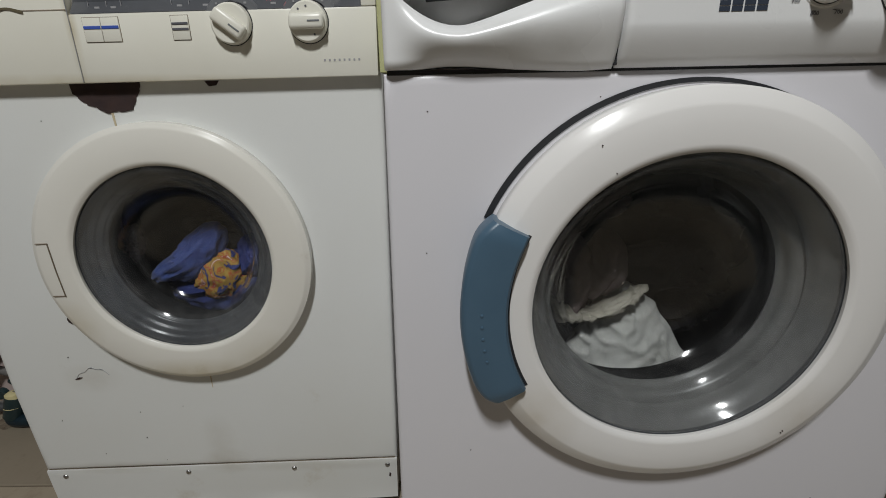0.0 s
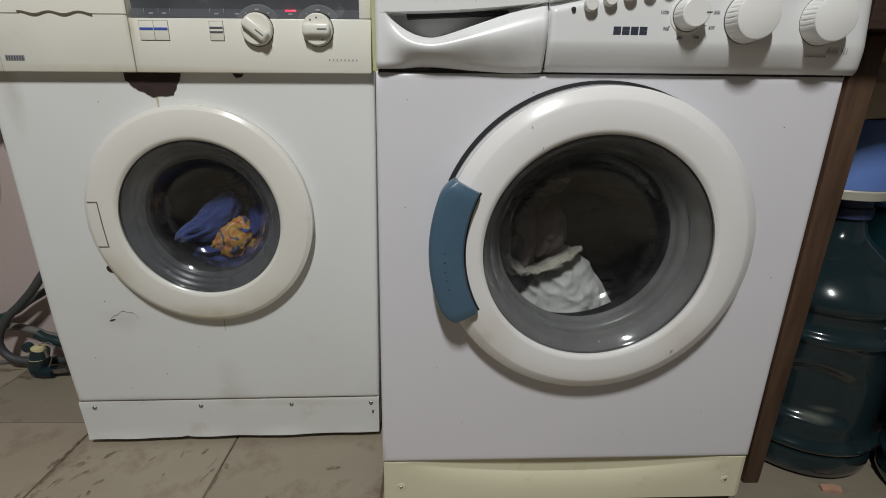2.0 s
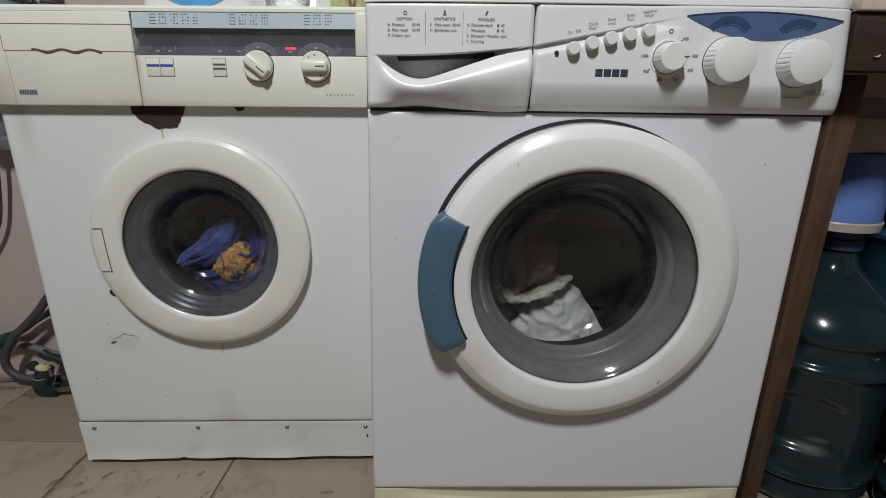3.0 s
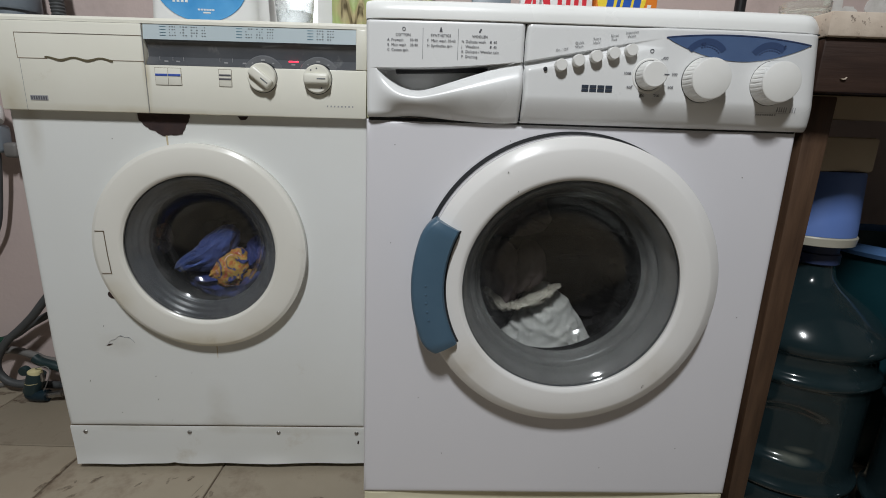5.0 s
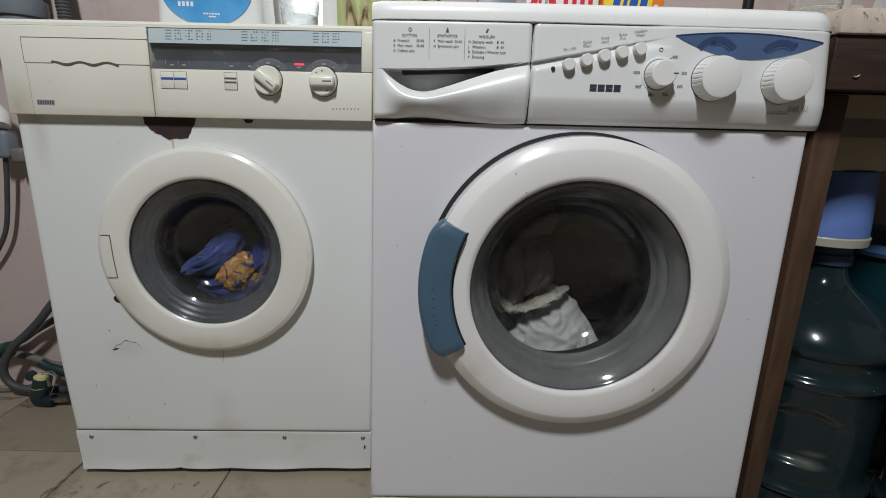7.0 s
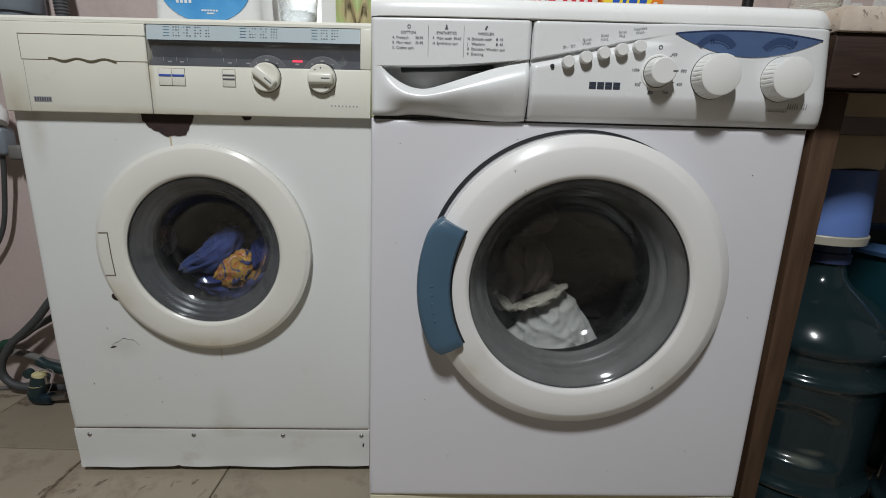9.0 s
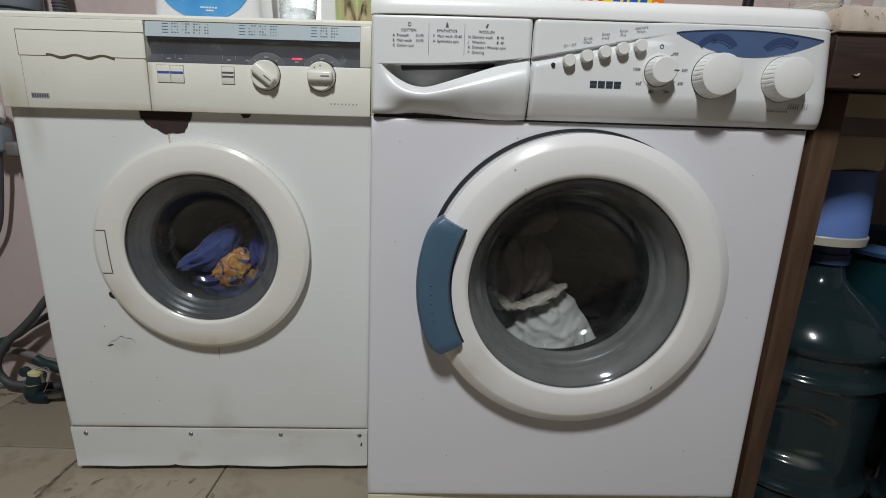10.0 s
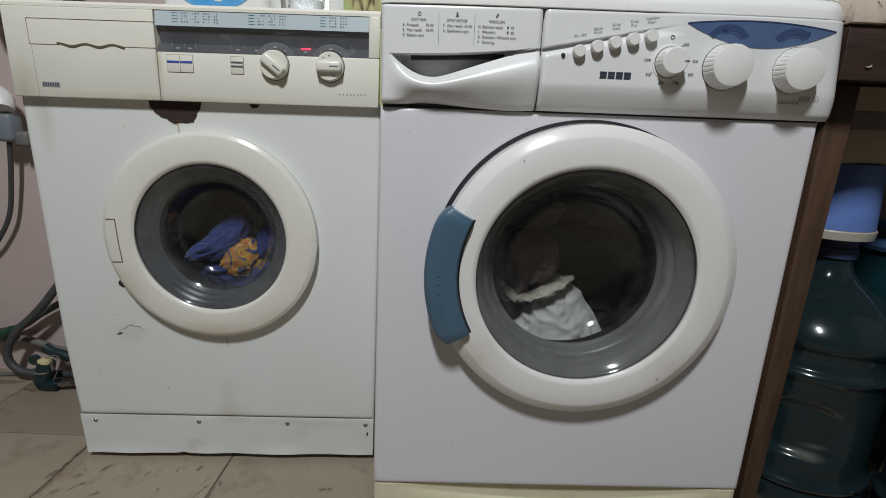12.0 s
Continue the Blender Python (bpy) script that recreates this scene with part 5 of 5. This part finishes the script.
def water_bottle(x, y, facing, k, label):
    """A ribbed water bottle with a hollow grip in its side."""
    bm = lathe_z(bottle_prof, 0.0, 0.0, 0.0, 120)
    for v in bm.verts:
        r = math.hypot(v.co.x, v.co.y)
        if 0.088 < v.co.z < 0.262 and r > 0.1:
            turn = (math.degrees(math.atan2(v.co.y, v.co.x)) - facing + 180) % 360 - 180
            arch = 0.250 - 0.030 * (turn / 34) ** 2
            hollow = 0.016 * step01(36, 27, abs(turn)) * step01(0.118, 0.132, v.co.z) * step01(arch, arch - 0.035, v.co.z)
            v.co.x, v.co.y = v.co.x * (r - hollow) / r, v.co.y * (r - hollow) / r
        v.co = Vector((x + v.co.x * k, y + v.co.y * k, v.co.z * k))
    ob = tagged(part("water_bottle", bm, BOTTLE, smooth=50), label, "water bottle", "water bottles")
    cap = lathe_z([(0.0, 0.526), (0.031, 0.526), (0.034, 0.523), (0.034, 0.510), (0.038, 0.508), (0.038, 0.490), (0.0345, 0.488), (0.0345, 0.489)], 0, 0, 0, 48)
    for v in cap.verts:
        v.co = Vector((x + v.co.x * k, y + v.co.y * k, v.co.z * k))
    part("cap", cap, NAVY, ob, "dark blue bottle cap")
    return ob


water_bottle(BX, BY, -122, 1.0, "large blue-green ribbed plastic water bottle under a blue pot")
water_bottle(1.045, 0.050, 30, 0.92, "blue-green ribbed plastic water bottle beside the tub")
chip = prism([(-0.020, -0.007), (0.014, -0.011), (0.020, 0.001), (0.008, 0.008), (-0.016, 0.007)], 0.0, 0.005)
for v in chip.verts:
    v.co = Vector((0.817 + v.co.x, 0.066 + v.co.z, v.co.y))
tagged(part("tile_fragment", chip, mat("terracotta_shard", (0.42, 0.22, 0.15), 0.8, second=(0.5, 0.3, 0.2), scale=60, bump=0.3), smooth=0), "broken pinkish tile fragment on the floor", "fragment")

blue_pot = tagged(part("blue_pot", lathe_z([(0.0, 0.662), (0.056, 0.662), (0.059, 0.658), (0.065, 0.552), (0.065, 0.547), (0.0, 0.547)], 0.818, 0.215, 0, 64), BLUE_PLASTIC), "blue plastic pot upside down on the bottle", "pot")
part("rim", lathe_z([(0.0, 0.5465), (0.0665, 0.5465), (0.068, 0.544), (0.066, 0.530), (0.055, 0.527), (0.0, 0.527)], 0.818, 0.215, 0, 64), OFFWHITE, blue_pot, "off-white rim")
tub_prof = [(0.0, 0.0), (0.086, 0.0), (0.090, 0.006)] + [(0.090 + 0.108 * k / 20 + (0.0022 if k % 4 == 0 else 0.0), 0.01 + 0.49 * k / 20) for k in range(1, 21)] + [(0.195, 0.505), (0.088, 0.012), (0.0, 0.01)]
tub = tagged(part("tub", lathe_z(tub_prof, 1.155, 0.318, 0, 72), TEAL), "deep teal plastic tub beside the water bottle", "tub")
part("rim", lathe_z([(0.193, 0.500), (0.197, 0.492), (0.204, 0.491), (0.209, 0.500), (0.206, 0.512), (0.199, 0.515), (0.194, 0.510), (0.193, 0.500)], 1.155, 0.318, 0, 72), TUB_BLUE, tub, "rolled blue rim")
carton = tagged(part("carton", box(0.762, 0.862, 0.165, 0.265, 0.6625, 0.722, 0.006), BEIGE), "dull beige carton in the shade under the table", "carton")

# on the table
jar = tagged(part("glass_jar", lathe_z([(r * 1.06, h * 1.15) for r, h in ((0.0, 0.0), (0.0275, 0.0), (0.029, 0.002), (0.0280, 0.008), (0.0300, 0.010), (0.0300, 0.013), (0.0285, 0.014), (0.0305, 0.016), (0.0305, 0.0235), (0.0285, 0.0235), (0.0270, 0.003), (0.0, 0.002))], 0.630, 0.085, 0.8795, 56), CLEAR), "low clear glass jar on the chipboard top", "jar")
jar.visible_shadow = False

# bare plaster where the pink paint has peeled
for px, pz, rx, rz, seed in ((1.004, 1.018, 0.016, 0.034, 3), (1.034, 0.998, 0.024, 0.022, 5), (1.012, 0.990, 0.022, 0.018, 8), (1.098, 1.012, 0.026, 0.034, 6)):
    rs = random.Random(seed)
    outline = [(px + rx * rs.uniform(0.86, 1.06) * math.cos(k * math.pi / 11), pz + rz * rs.uniform(0.86, 1.06) * math.sin(k * math.pi / 11)) for k in range(22)]
    part("peeled_patch", prism(outline, 0.5285 - 0.0002 * (seed % 4), 0.531), PLASTER, back_wall, "bare white plaster", smooth=0)
part("hole", prism([(0.939 + 0.020 * math.cos(k * 0.4488) * (1 + 0.1 * math.sin(k * 2.1)), 1.056 + 0.012 * math.sin(k * 0.4488)) for k in range(14)], 0.5285, 0.531), RUST, back_wall, "dark hole in the plaster", smooth=0)
part("stain", prism([(0.970 + 0.007 * math.cos(k * 0.6283), 1.038 + 0.011 * math.sin(k * 0.6283)) for k in range(10)], 0.5285, 0.531), WOOD, back_wall, "brown spot on the paint", smooth=0)

# ---------------------------------------------------------------- on the machines' lids
LT = (old_machine.matrix_basis @ Vector((0.3, 0.2, 0.8705))).z


def canister():
    bm = box(-0.105, 0.105, -0.055, 0.055, 0.0, 0.26, 0.022, 4)
    for v in bm.verts:
        k = 1 - 0.12 * step01(0.16, 0.26, v.co.z)
        v.co.x, v.co.y = v.co.x * k, v.co.y * k
    return bm


can = tagged(part("canister", canister(), WHITE), "white plastic detergent canister with a blue oval label", "canister")
can.matrix_basis = pose(-0.372, 0.40, LT, 0, 0, 2)
can_label = part("label", prism([(0.088 * math.cos(a), 0.100 + 0.068 * math.sin(a)) for a in (2 * math.pi * i / 48 for i in range(48))], -0.0562, -0.054), SKY_BLUE, can, "glossy blue oval label", smooth=0)
part("picture", prism([(-0.035, 0.085), (0.03, 0.080), (0.04, 0.12), (0.0, 0.145), (-0.03, 0.13)], -0.0568, -0.056), DEEP_BLUE, can_label, smooth=0)
part("picture", prism([(-0.012, 0.088), (0.02, 0.096), (0.032, 0.13), (0.01, 0.14)], -0.0574, -0.056), SKY_BLUE, can_label, smooth=0)
bm = bmesh.new()
bars(bm, [(-0.055 + 0.008 * k, -0.050 + 0.008 * k, 0.066, 0.0745) for k in range(4)] + [(-0.008 + 0.0055 * k, -0.004 + 0.0055 * k, 0.0525, 0.0555) for k in range(6)] + [(0.002, 0.016, 0.0475, 0.0500)], lambda x, z: -0.0562, 0.0008)
tagged(part("label_bars", bm, WHITE, can_label, smooth=0), kind="stuff")
part("cap", lathe_z([(0.0, 0.30), (0.022, 0.30), (0.024, 0.297), (0.024, 0.262), (0.0, 0.26)], 0, 0, 0, 32), SKY_BLUE, can, "blue screw cap")

tumbler = tagged(part("tumbler", lathe_z([(0.0, 0.0), (0.029, 0.0), (0.031, 0.002), (0.039, 0.088), (0.0375, 0.088), (0.0295, 0.005), (0.0, 0.004)], -0.20, 0.38, LT, 48), FROST), "scratched clear plastic tumbler on the old machine", "tumbler")
tumbler.visible_shadow = False
part("content", lathe_z([(0.0, 0.006), (0.0288, 0.006), (0.034, 0.060), (0.0, 0.060)], -0.20, 0.38, LT, 40), FROST, tumbler, "cloudy content")

curtain = bmesh.new()
pts = [(-0.145 + 0.22 * i / 50, 0.475 + 0.007 * math.sin(i * 0.75)) for i in range(51)]
a = [curtain.verts.new((x, y, LT)) for x, y in pts]
b = [curtain.verts.new((x, y, 1.35)) for x, y in pts]
c = [curtain.verts.new((x, y + 0.002, LT)) for x, y in pts]
d = [curtain.verts.new((x, y + 0.002, 1.35)) for x, y in pts]
for i in range(50):
    curtain.faces.new((a[i], a[i + 1], b[i + 1], b[i]))
    curtain.faces.new((c[i], d[i], d[i + 1], c[i + 1]))
tagged(part("leaf_print_cloth", curtain, LEAF), "green cloth with a brown leaf print hanging by the window", "cloth")


def packet(name, x0, x1, y0, y1, h, material, label, category, shapes):
    bm = box(x0, x1, y0, y1, 0.875, 0.875 + h, 0.003)
    ob = tagged(part(name, bm, material), label, category)
    for k, (pts_, m_) in enumerate(shapes):
        part("print", prism([(x, 0.875 + z) for x, z in pts_], y0 - 0.0012 - 0.0001 * k, y0 + 0.0005), m_, ob, smooth=0)
    return ob


def slab(x0, x1, z0, z1, lean=0.0):
    return [(x0, z0), (x1, z0), (x1 + lean, z1), (x0 + lean, z1)]


packet("detergent_box", 0.385, 0.500, 0.30, 0.36, 0.20, ORANGE, "yellow and orange detergent box on the lid", "detergent box",
       [([(0.432 + 0.046 * math.cos(k * 0.2618), 0.088 + 0.05 * math.sin(k * 0.2618)) for k in range(24)], YELLOW_PRINT), (slab(0.399, 0.412, 0.03, 0.11, 0.01), DEEP_BLUE), (slab(0.421, 0.428, 0.062, 0.10, 0.006), DEEP_BLUE), (slab(0.433, 0.448, 0.062, 0.096, 0.005), DEEP_BLUE), (slab(0.453, 0.466, 0.062, 0.096, 0.004), DEEP_BLUE), (slab(0.478, 0.485, 0.055, 0.075, 0.003), WHITE)])
packet("detergent_box", 0.285, 0.380, 0.305, 0.36, 0.19, WHITE, "white detergent box with red printing on the lid", "detergent box",
       [(slab(0.292, 0.305, 0.05, 0.11, -0.012), RED), (slab(0.314, 0.322, 0.062, 0.10), RED), (slab(0.330, 0.338, 0.062, 0.10), RED), (slab(0.322, 0.330, 0.062, 0.071), RED), (slab(0.345, 0.353, 0.062, 0.10), RED), (slab(0.360, 0.368, 0.062, 0.10), RED)])
packet("sachet", 0.245, 0.282, 0.31, 0.33, 0.15, WHITE, "small white sachet with red and green printing", "sachet", [(slab(0.250, 0.262, 0.062, 0.085, 0.006), RED), (slab(0.256, 0.268, 0.058, 0.066, 0.006), GREEN_PRINT), (slab(0.268, 0.274, 0.062, 0.09), RED)])
packet("sachet", 0.155, 0.230, 0.33, 0.35, 0.09, PIPE_BLUE, "grey-blue packet lying on the lid", "packet", [(slab(0.185, 0.205, 0.06, 0.075), NAVY)])
brush = tagged(part("black_stick", lathe_z([(0.0, 0.0), (0.0095, 0.0), (0.0095, 0.24), (0.0, 0.24)], 0.655, 0.30, 0.887, 20), BLACK), "black stick standing upright on the table", "stick")
part("ferrule", lathe_z([(0.0, -0.008), (0.004, -0.008), (0.004, 0.0), (0.0, 0.0)], 0.655, 0.30, 0.887, 16), CHROME, brush, "bright metal tip")

# ---------------------------------------------------------------- pipes, hoses and plug on the wall
tagged(part("drain_hose", sweep([(-0.70, 0.47, 0.47), (-0.80, 0.465, 0.354), (-0.876, 0.46, 0.265), (-0.911, 0.46, 0.224), (-0.949, 0.46, 0.187), (-0.989, 0.46, 0.152), (-1.015, 0.46, 0.117), (-1.029, 0.46, 0.085), (-1.026, 0.46, 0.058), (-1.004, 0.46, 0.036), (-0.968, 0.465, 0.026), (-0.92, 0.475, 0.022), (-0.80, 0.478, 0.02)], 0.0098), HOSE), "grey drain hose curling down to the floor", "hose", "hoses by the old machine")
tagged(part("supply_hose", sweep([(-0.72, 0.505, 0.34), (-0.86, 0.502, 0.238), (-0.907, 0.50, 0.21), (-0.959, 0.50, 0.18), (-1.021, 0.50, 0.141), (-1.12, 0.50, 0.12), (-1.3, 0.50, 0.115)], 0.009), HOSE), "thin grey supply hose on the wall", "hose", "hoses by the old machine")
tagged(part("wall_pipe", sweep([(-1.69, 0.508, 0.098), (-1.10, 0.508, 0.100), (-1.023, 0.507, 0.103), (-0.966, 0.505, 0.090), (-0.903, 0.502, 0.076), (-0.6, 0.50, 0.06)], 0.0095), HOSE_LIGHT), "grey water pipe along the foot of the wall", "pipe")
tagged(part("floor_pipe", sweep([(-1.69, 0.47, 0.006), (-1.3, 0.475, 0.006), (-1.083, 0.49, 0.006), (-1.035, 0.492, 0.012), (-1.0, 0.50, 0.016)], 0.0055), HOSE_LIGHT), "thin pale pipe lying along the wall", "pipe")
valve = tagged(part("tap", sweep([(-0.911, 0.440, 0.078), (-0.913, 0.438, 0.066), (-0.920, 0.436, 0.046), (-0.928, 0.434, 0.030), (-0.926, 0.432, 0.018), (-0.906, 0.430, 0.0165), (-0.884, 0.430, 0.018)], 0.0148), VALVE_BLUE), "dark blue tap fitting lying on the floor", "tap")
part("bonnet", sweep([(-0.909, 0.437, 0.077), (-0.914, 0.435, 0.058), (-0.926, 0.435, 0.026)], 0.0205), VALVE_DARK, valve, "dark green-black tap body")
part("collar", lathe_z([(0.0, 0.074), (0.0155, 0.074), (0.0165, 0.076), (0.0150, 0.085), (0.008, 0.089), (0.0, 0.0895)], -0.911, 0.434, 0, 28), YELLOW, valve, "pale yellow collar")
part("band", lathe_z([(0.0, 0.0535), (0.0206, 0.0535), (0.0210, 0.0543), (0.0206, 0.055), (0.0, 0.055)], -0.9155, 0.4348, 0, 28), YELLOW, valve, "thin pale ring")
part("nut", sweep([(-0.886, 0.430, 0.0185), (-0.868, 0.430, 0.0215), (-0.845, 0.430, 0.0255)], 0.0085), CHROME, valve, "bright metal nut")
part("wheel", lathe([(0.0, 0.436), (0.011, 0.436), (0.0125, 0.439), (0.0125, 0.449), (0.0, 0.452)], -0.944, 0.078, 24), VALVE_DARK, valve, "dark hand wheel")
part("spigot", sweep([(-0.886, 0.425, 0.083), (-0.885, 0.424, 0.073), (-0.886, 0.425, 0.062)], 0.0042), CHROME, valve, "bright metal lever")
part("crosspiece", sweep([(-0.925, 0.458, 0.108), (-0.908, 0.456, 0.098), (-0.880, 0.456, 0.090), (-0.860, 0.456, 0.082)], 0.0115), VALVE_DARK, valve, "dark crosspiece")
tagged(part("green_handle", sweep([(-1.09, 0.485, 0.112), (-1.05, 0.48, 0.128), (-1.022, 0.478, 0.143)], 0.011), GREEN), "dark green tap handle on the wall pipe", "handle")
tagged(part("loose_wire", sweep([(-0.905, 0.43, 0.092), (-0.875, 0.425, 0.102), (-0.862, 0.422, 0.090), (-0.872, 0.42, 0.06), (-0.885, 0.42, 0.036)], 0.0011, 6), HOSE_LIGHT), "thin loose wire round the tap", "wire")
plug = tagged(part("wall_tap", sweep([(-1.02, 0.48, 0.745), (-0.955, 0.475, 0.735), (-0.93, 0.47, 0.72), (-0.925, 0.46, 0.70)], 0.022), WHITE), "white plastic pipe elbow on the wall", "fitting")
part("joint", lathe_z([(0.0, 0.70), (0.024, 0.70), (0.026, 0.707), (0.026, 0.735), (0.0, 0.738)], -0.962, 0.475, 0, 24), WHITE, plug)
plug2 = tagged(part("power_plug", box(-0.955, -0.915, 0.46, 0.50, 0.625, 0.69, 0.010, 3), PIPE_BLUE), "grey plug below the pipe elbow", "plug")
part("pin_block", box(-0.918, -0.885, 0.465, 0.495, 0.615, 0.650, 0.008, 3), HOSE_LIGHT, plug2)
tagged(part("electric_cable", sweep([(-0.94, 0.48, 0.63), (-0.955, 0.485, 0.55), (-0.985, 0.495, 0.45), (-1.03, 0.50, 0.38), (-1.08, 0.505, 0.33)], 0.0055), HOSE), "thin grey cord hanging down the wall", "cord")
drain = tagged(part("drain_pipe", sweep([(-0.83, 0.46, 0.90), (-0.835, 0.46, 1.2)], 0.042, 28), PIPE_BLUE), "wide blue-grey plastic drain pipe", "pipe")
part("socket", lathe_z([(0.0, 0.93), (0.048, 0.93), (0.050, 0.935), (0.050, 0.965), (0.0, 0.968)], -0.831, 0.46, 0, 40), PIPE_BLUE, drain)
tagged(part("corrugated_hose", sweep([(-0.735, 0.46, 0.86), (-0.735, 0.46, 0.93), (-0.742, 0.46, 1.02), (-0.75, 0.46, 1.15)], 0.0125, 16, 0.14, 6), HOSE), "ribbed grey hose rising behind the old machine", "hose")
tagged(part("corrugated_hose", sweep([(-0.90, 0.45, 0.91), (-0.91, 0.45, 0.95), (-0.93, 0.45, 1.02), (-0.95, 0.45, 1.1)], 0.018, 16, 0.14, 6), HOSE_LIGHT), "ribbed grey hose beside the drain pipe", "hose")

# bright window in the wall behind the old machine
win = tagged(new("window_1"), "bright window with white frame behind the old machine", "window", kind="structure")
part("window_frame", box(-0.305, -0.255, 0.505, 0.529, 0.78, 1.9, 0.003), WHITE, win)
part("window_frame", box(-0.185, -0.143, 0.505, 0.529, 0.78, 1.9, 0.003), WHITE, win)
part("pane", box(-0.255, -0.185, 0.520, 0.529, 0.78, 1.9), mat("daylight_pane", (0.9, 0.9, 0.92), 0.2, emit=(0.95, 0.97, 1.0), emit_power=1.2, rough_var=0), win)

# ---------------------------------------------------------------- floor tiles and dirt, last
tile_bm = box(-0.1585, 0.1585, -0.1585, 0.1585, -0.008, 0.0, 0.0016, 1)
first = part("tile", tile_bm, TILE, floor, smooth=0)
ts, n_tile = 0.3215, 0
rt = random.Random(7)
for i in range(-3, 7):
    for j in range(-10, 2):
        x, y = -0.501 + ts * i, 0.0975 + ts * j
        if not (-1.6 < x < 1.6 and -3.3 < y < 0.45):
            continue
        ob = first if n_tile == 0 else new("tile", first.data)
        ob.parent = floor
        ob.matrix_basis = pose(x + rt.uniform(-0.0008, 0.0008), y + rt.uniform(-0.0008, 0.0008), rt.uniform(-0.0006, 0.0), 0, 0, rt.choice((0, 90, 180, 270)) + rt.uniform(-0.2, 0.2))
        n_tile += 1


def smear(x, y, length, width, turn, seed):
    """A flat dried streak of dirt with a ragged outline."""
    rs = random.Random(seed)
    bm = bmesh.new()
    n = 22
    ring_ = []
    for k in range(n):
        a = 2 * math.pi * k / n
        r = rs.uniform(0.6, 1.15)
        ring_.append(Matrix.Rotation(radians(turn), 3, "Z") @ Vector((length * math.cos(a) * r, width * math.sin(a) * r, 0)))
    vs = [bm.verts.new((x + v.x, y + v.y, 0.0006)) for v in ring_]
    c_ = bm.verts.new((x, y, 0.0011))
    for k in range(n):
        bm.faces.new((vs[k], vs[(k + 1) % n], c_))
    return bm


dirt = bmesh.new()
spots = [(-1.06, 0.46, 0.06, 0.010, 5), (-0.95, 0.43, 0.03, 0.012, 0), (-0.660, 0.155, 0.035, 0.006, 88), (-0.655, 0.10, 0.03, 0.005, 92), (-0.662, 0.20, 0.03, 0.004, 85), (-0.62, 0.13, 0.014, 0.004, 40), (-0.60, 0.10, 0.016, 0.003, 60), (-0.575, 0.16, 0.012, 0.002, 20),
         (-0.55, 0.085, 0.012, 0.005, 50), (-0.63, 0.085, 0.018, 0.003, 70), (-0.49, 0.175, 0.006, 0.002, 0), (-0.42, 0.165, 0.008, 0.002, 30), (-0.39, 0.16, 0.007, 0.002, 60), (-0.36, 0.13, 0.02, 0.0015, 75), (-0.31, 0.17, 0.005, 0.002, 10), (-0.335, 0.09, 0.03, 0.0025, 88), (-0.12, 0.12, 0.018, 0.005, 5)]
rd = random.Random(12)
for k in range(34):
    # trodden dirt, thickest along the joint by the old machine's corner and before its kick plate
    x = rd.choice((rd.gauss(-0.63, 0.03), rd.uniform(-0.62, -0.1)))
    spots.append((x, rd.uniform(-0.02, 0.17), rd.uniform(0.004, 0.016), rd.uniform(0.0015, 0.006), rd.uniform(40, 110)))
for k, (x, y, a_, b_, t_) in enumerate(spots):
    part_bm = smear(x, y, a_, b_, t_, k)
    me = bpy.data.meshes.new("tmp")
    part_bm.to_mesh(me)
    dirt.from_mesh(me)
    part_bm.free()
    bpy.data.meshes.remove(me)
tagged(part("dirt_streaks", dirt, DIRT, smooth=0), "dried brown dirt streaks on the tiles", "dirt", kind="stuff")
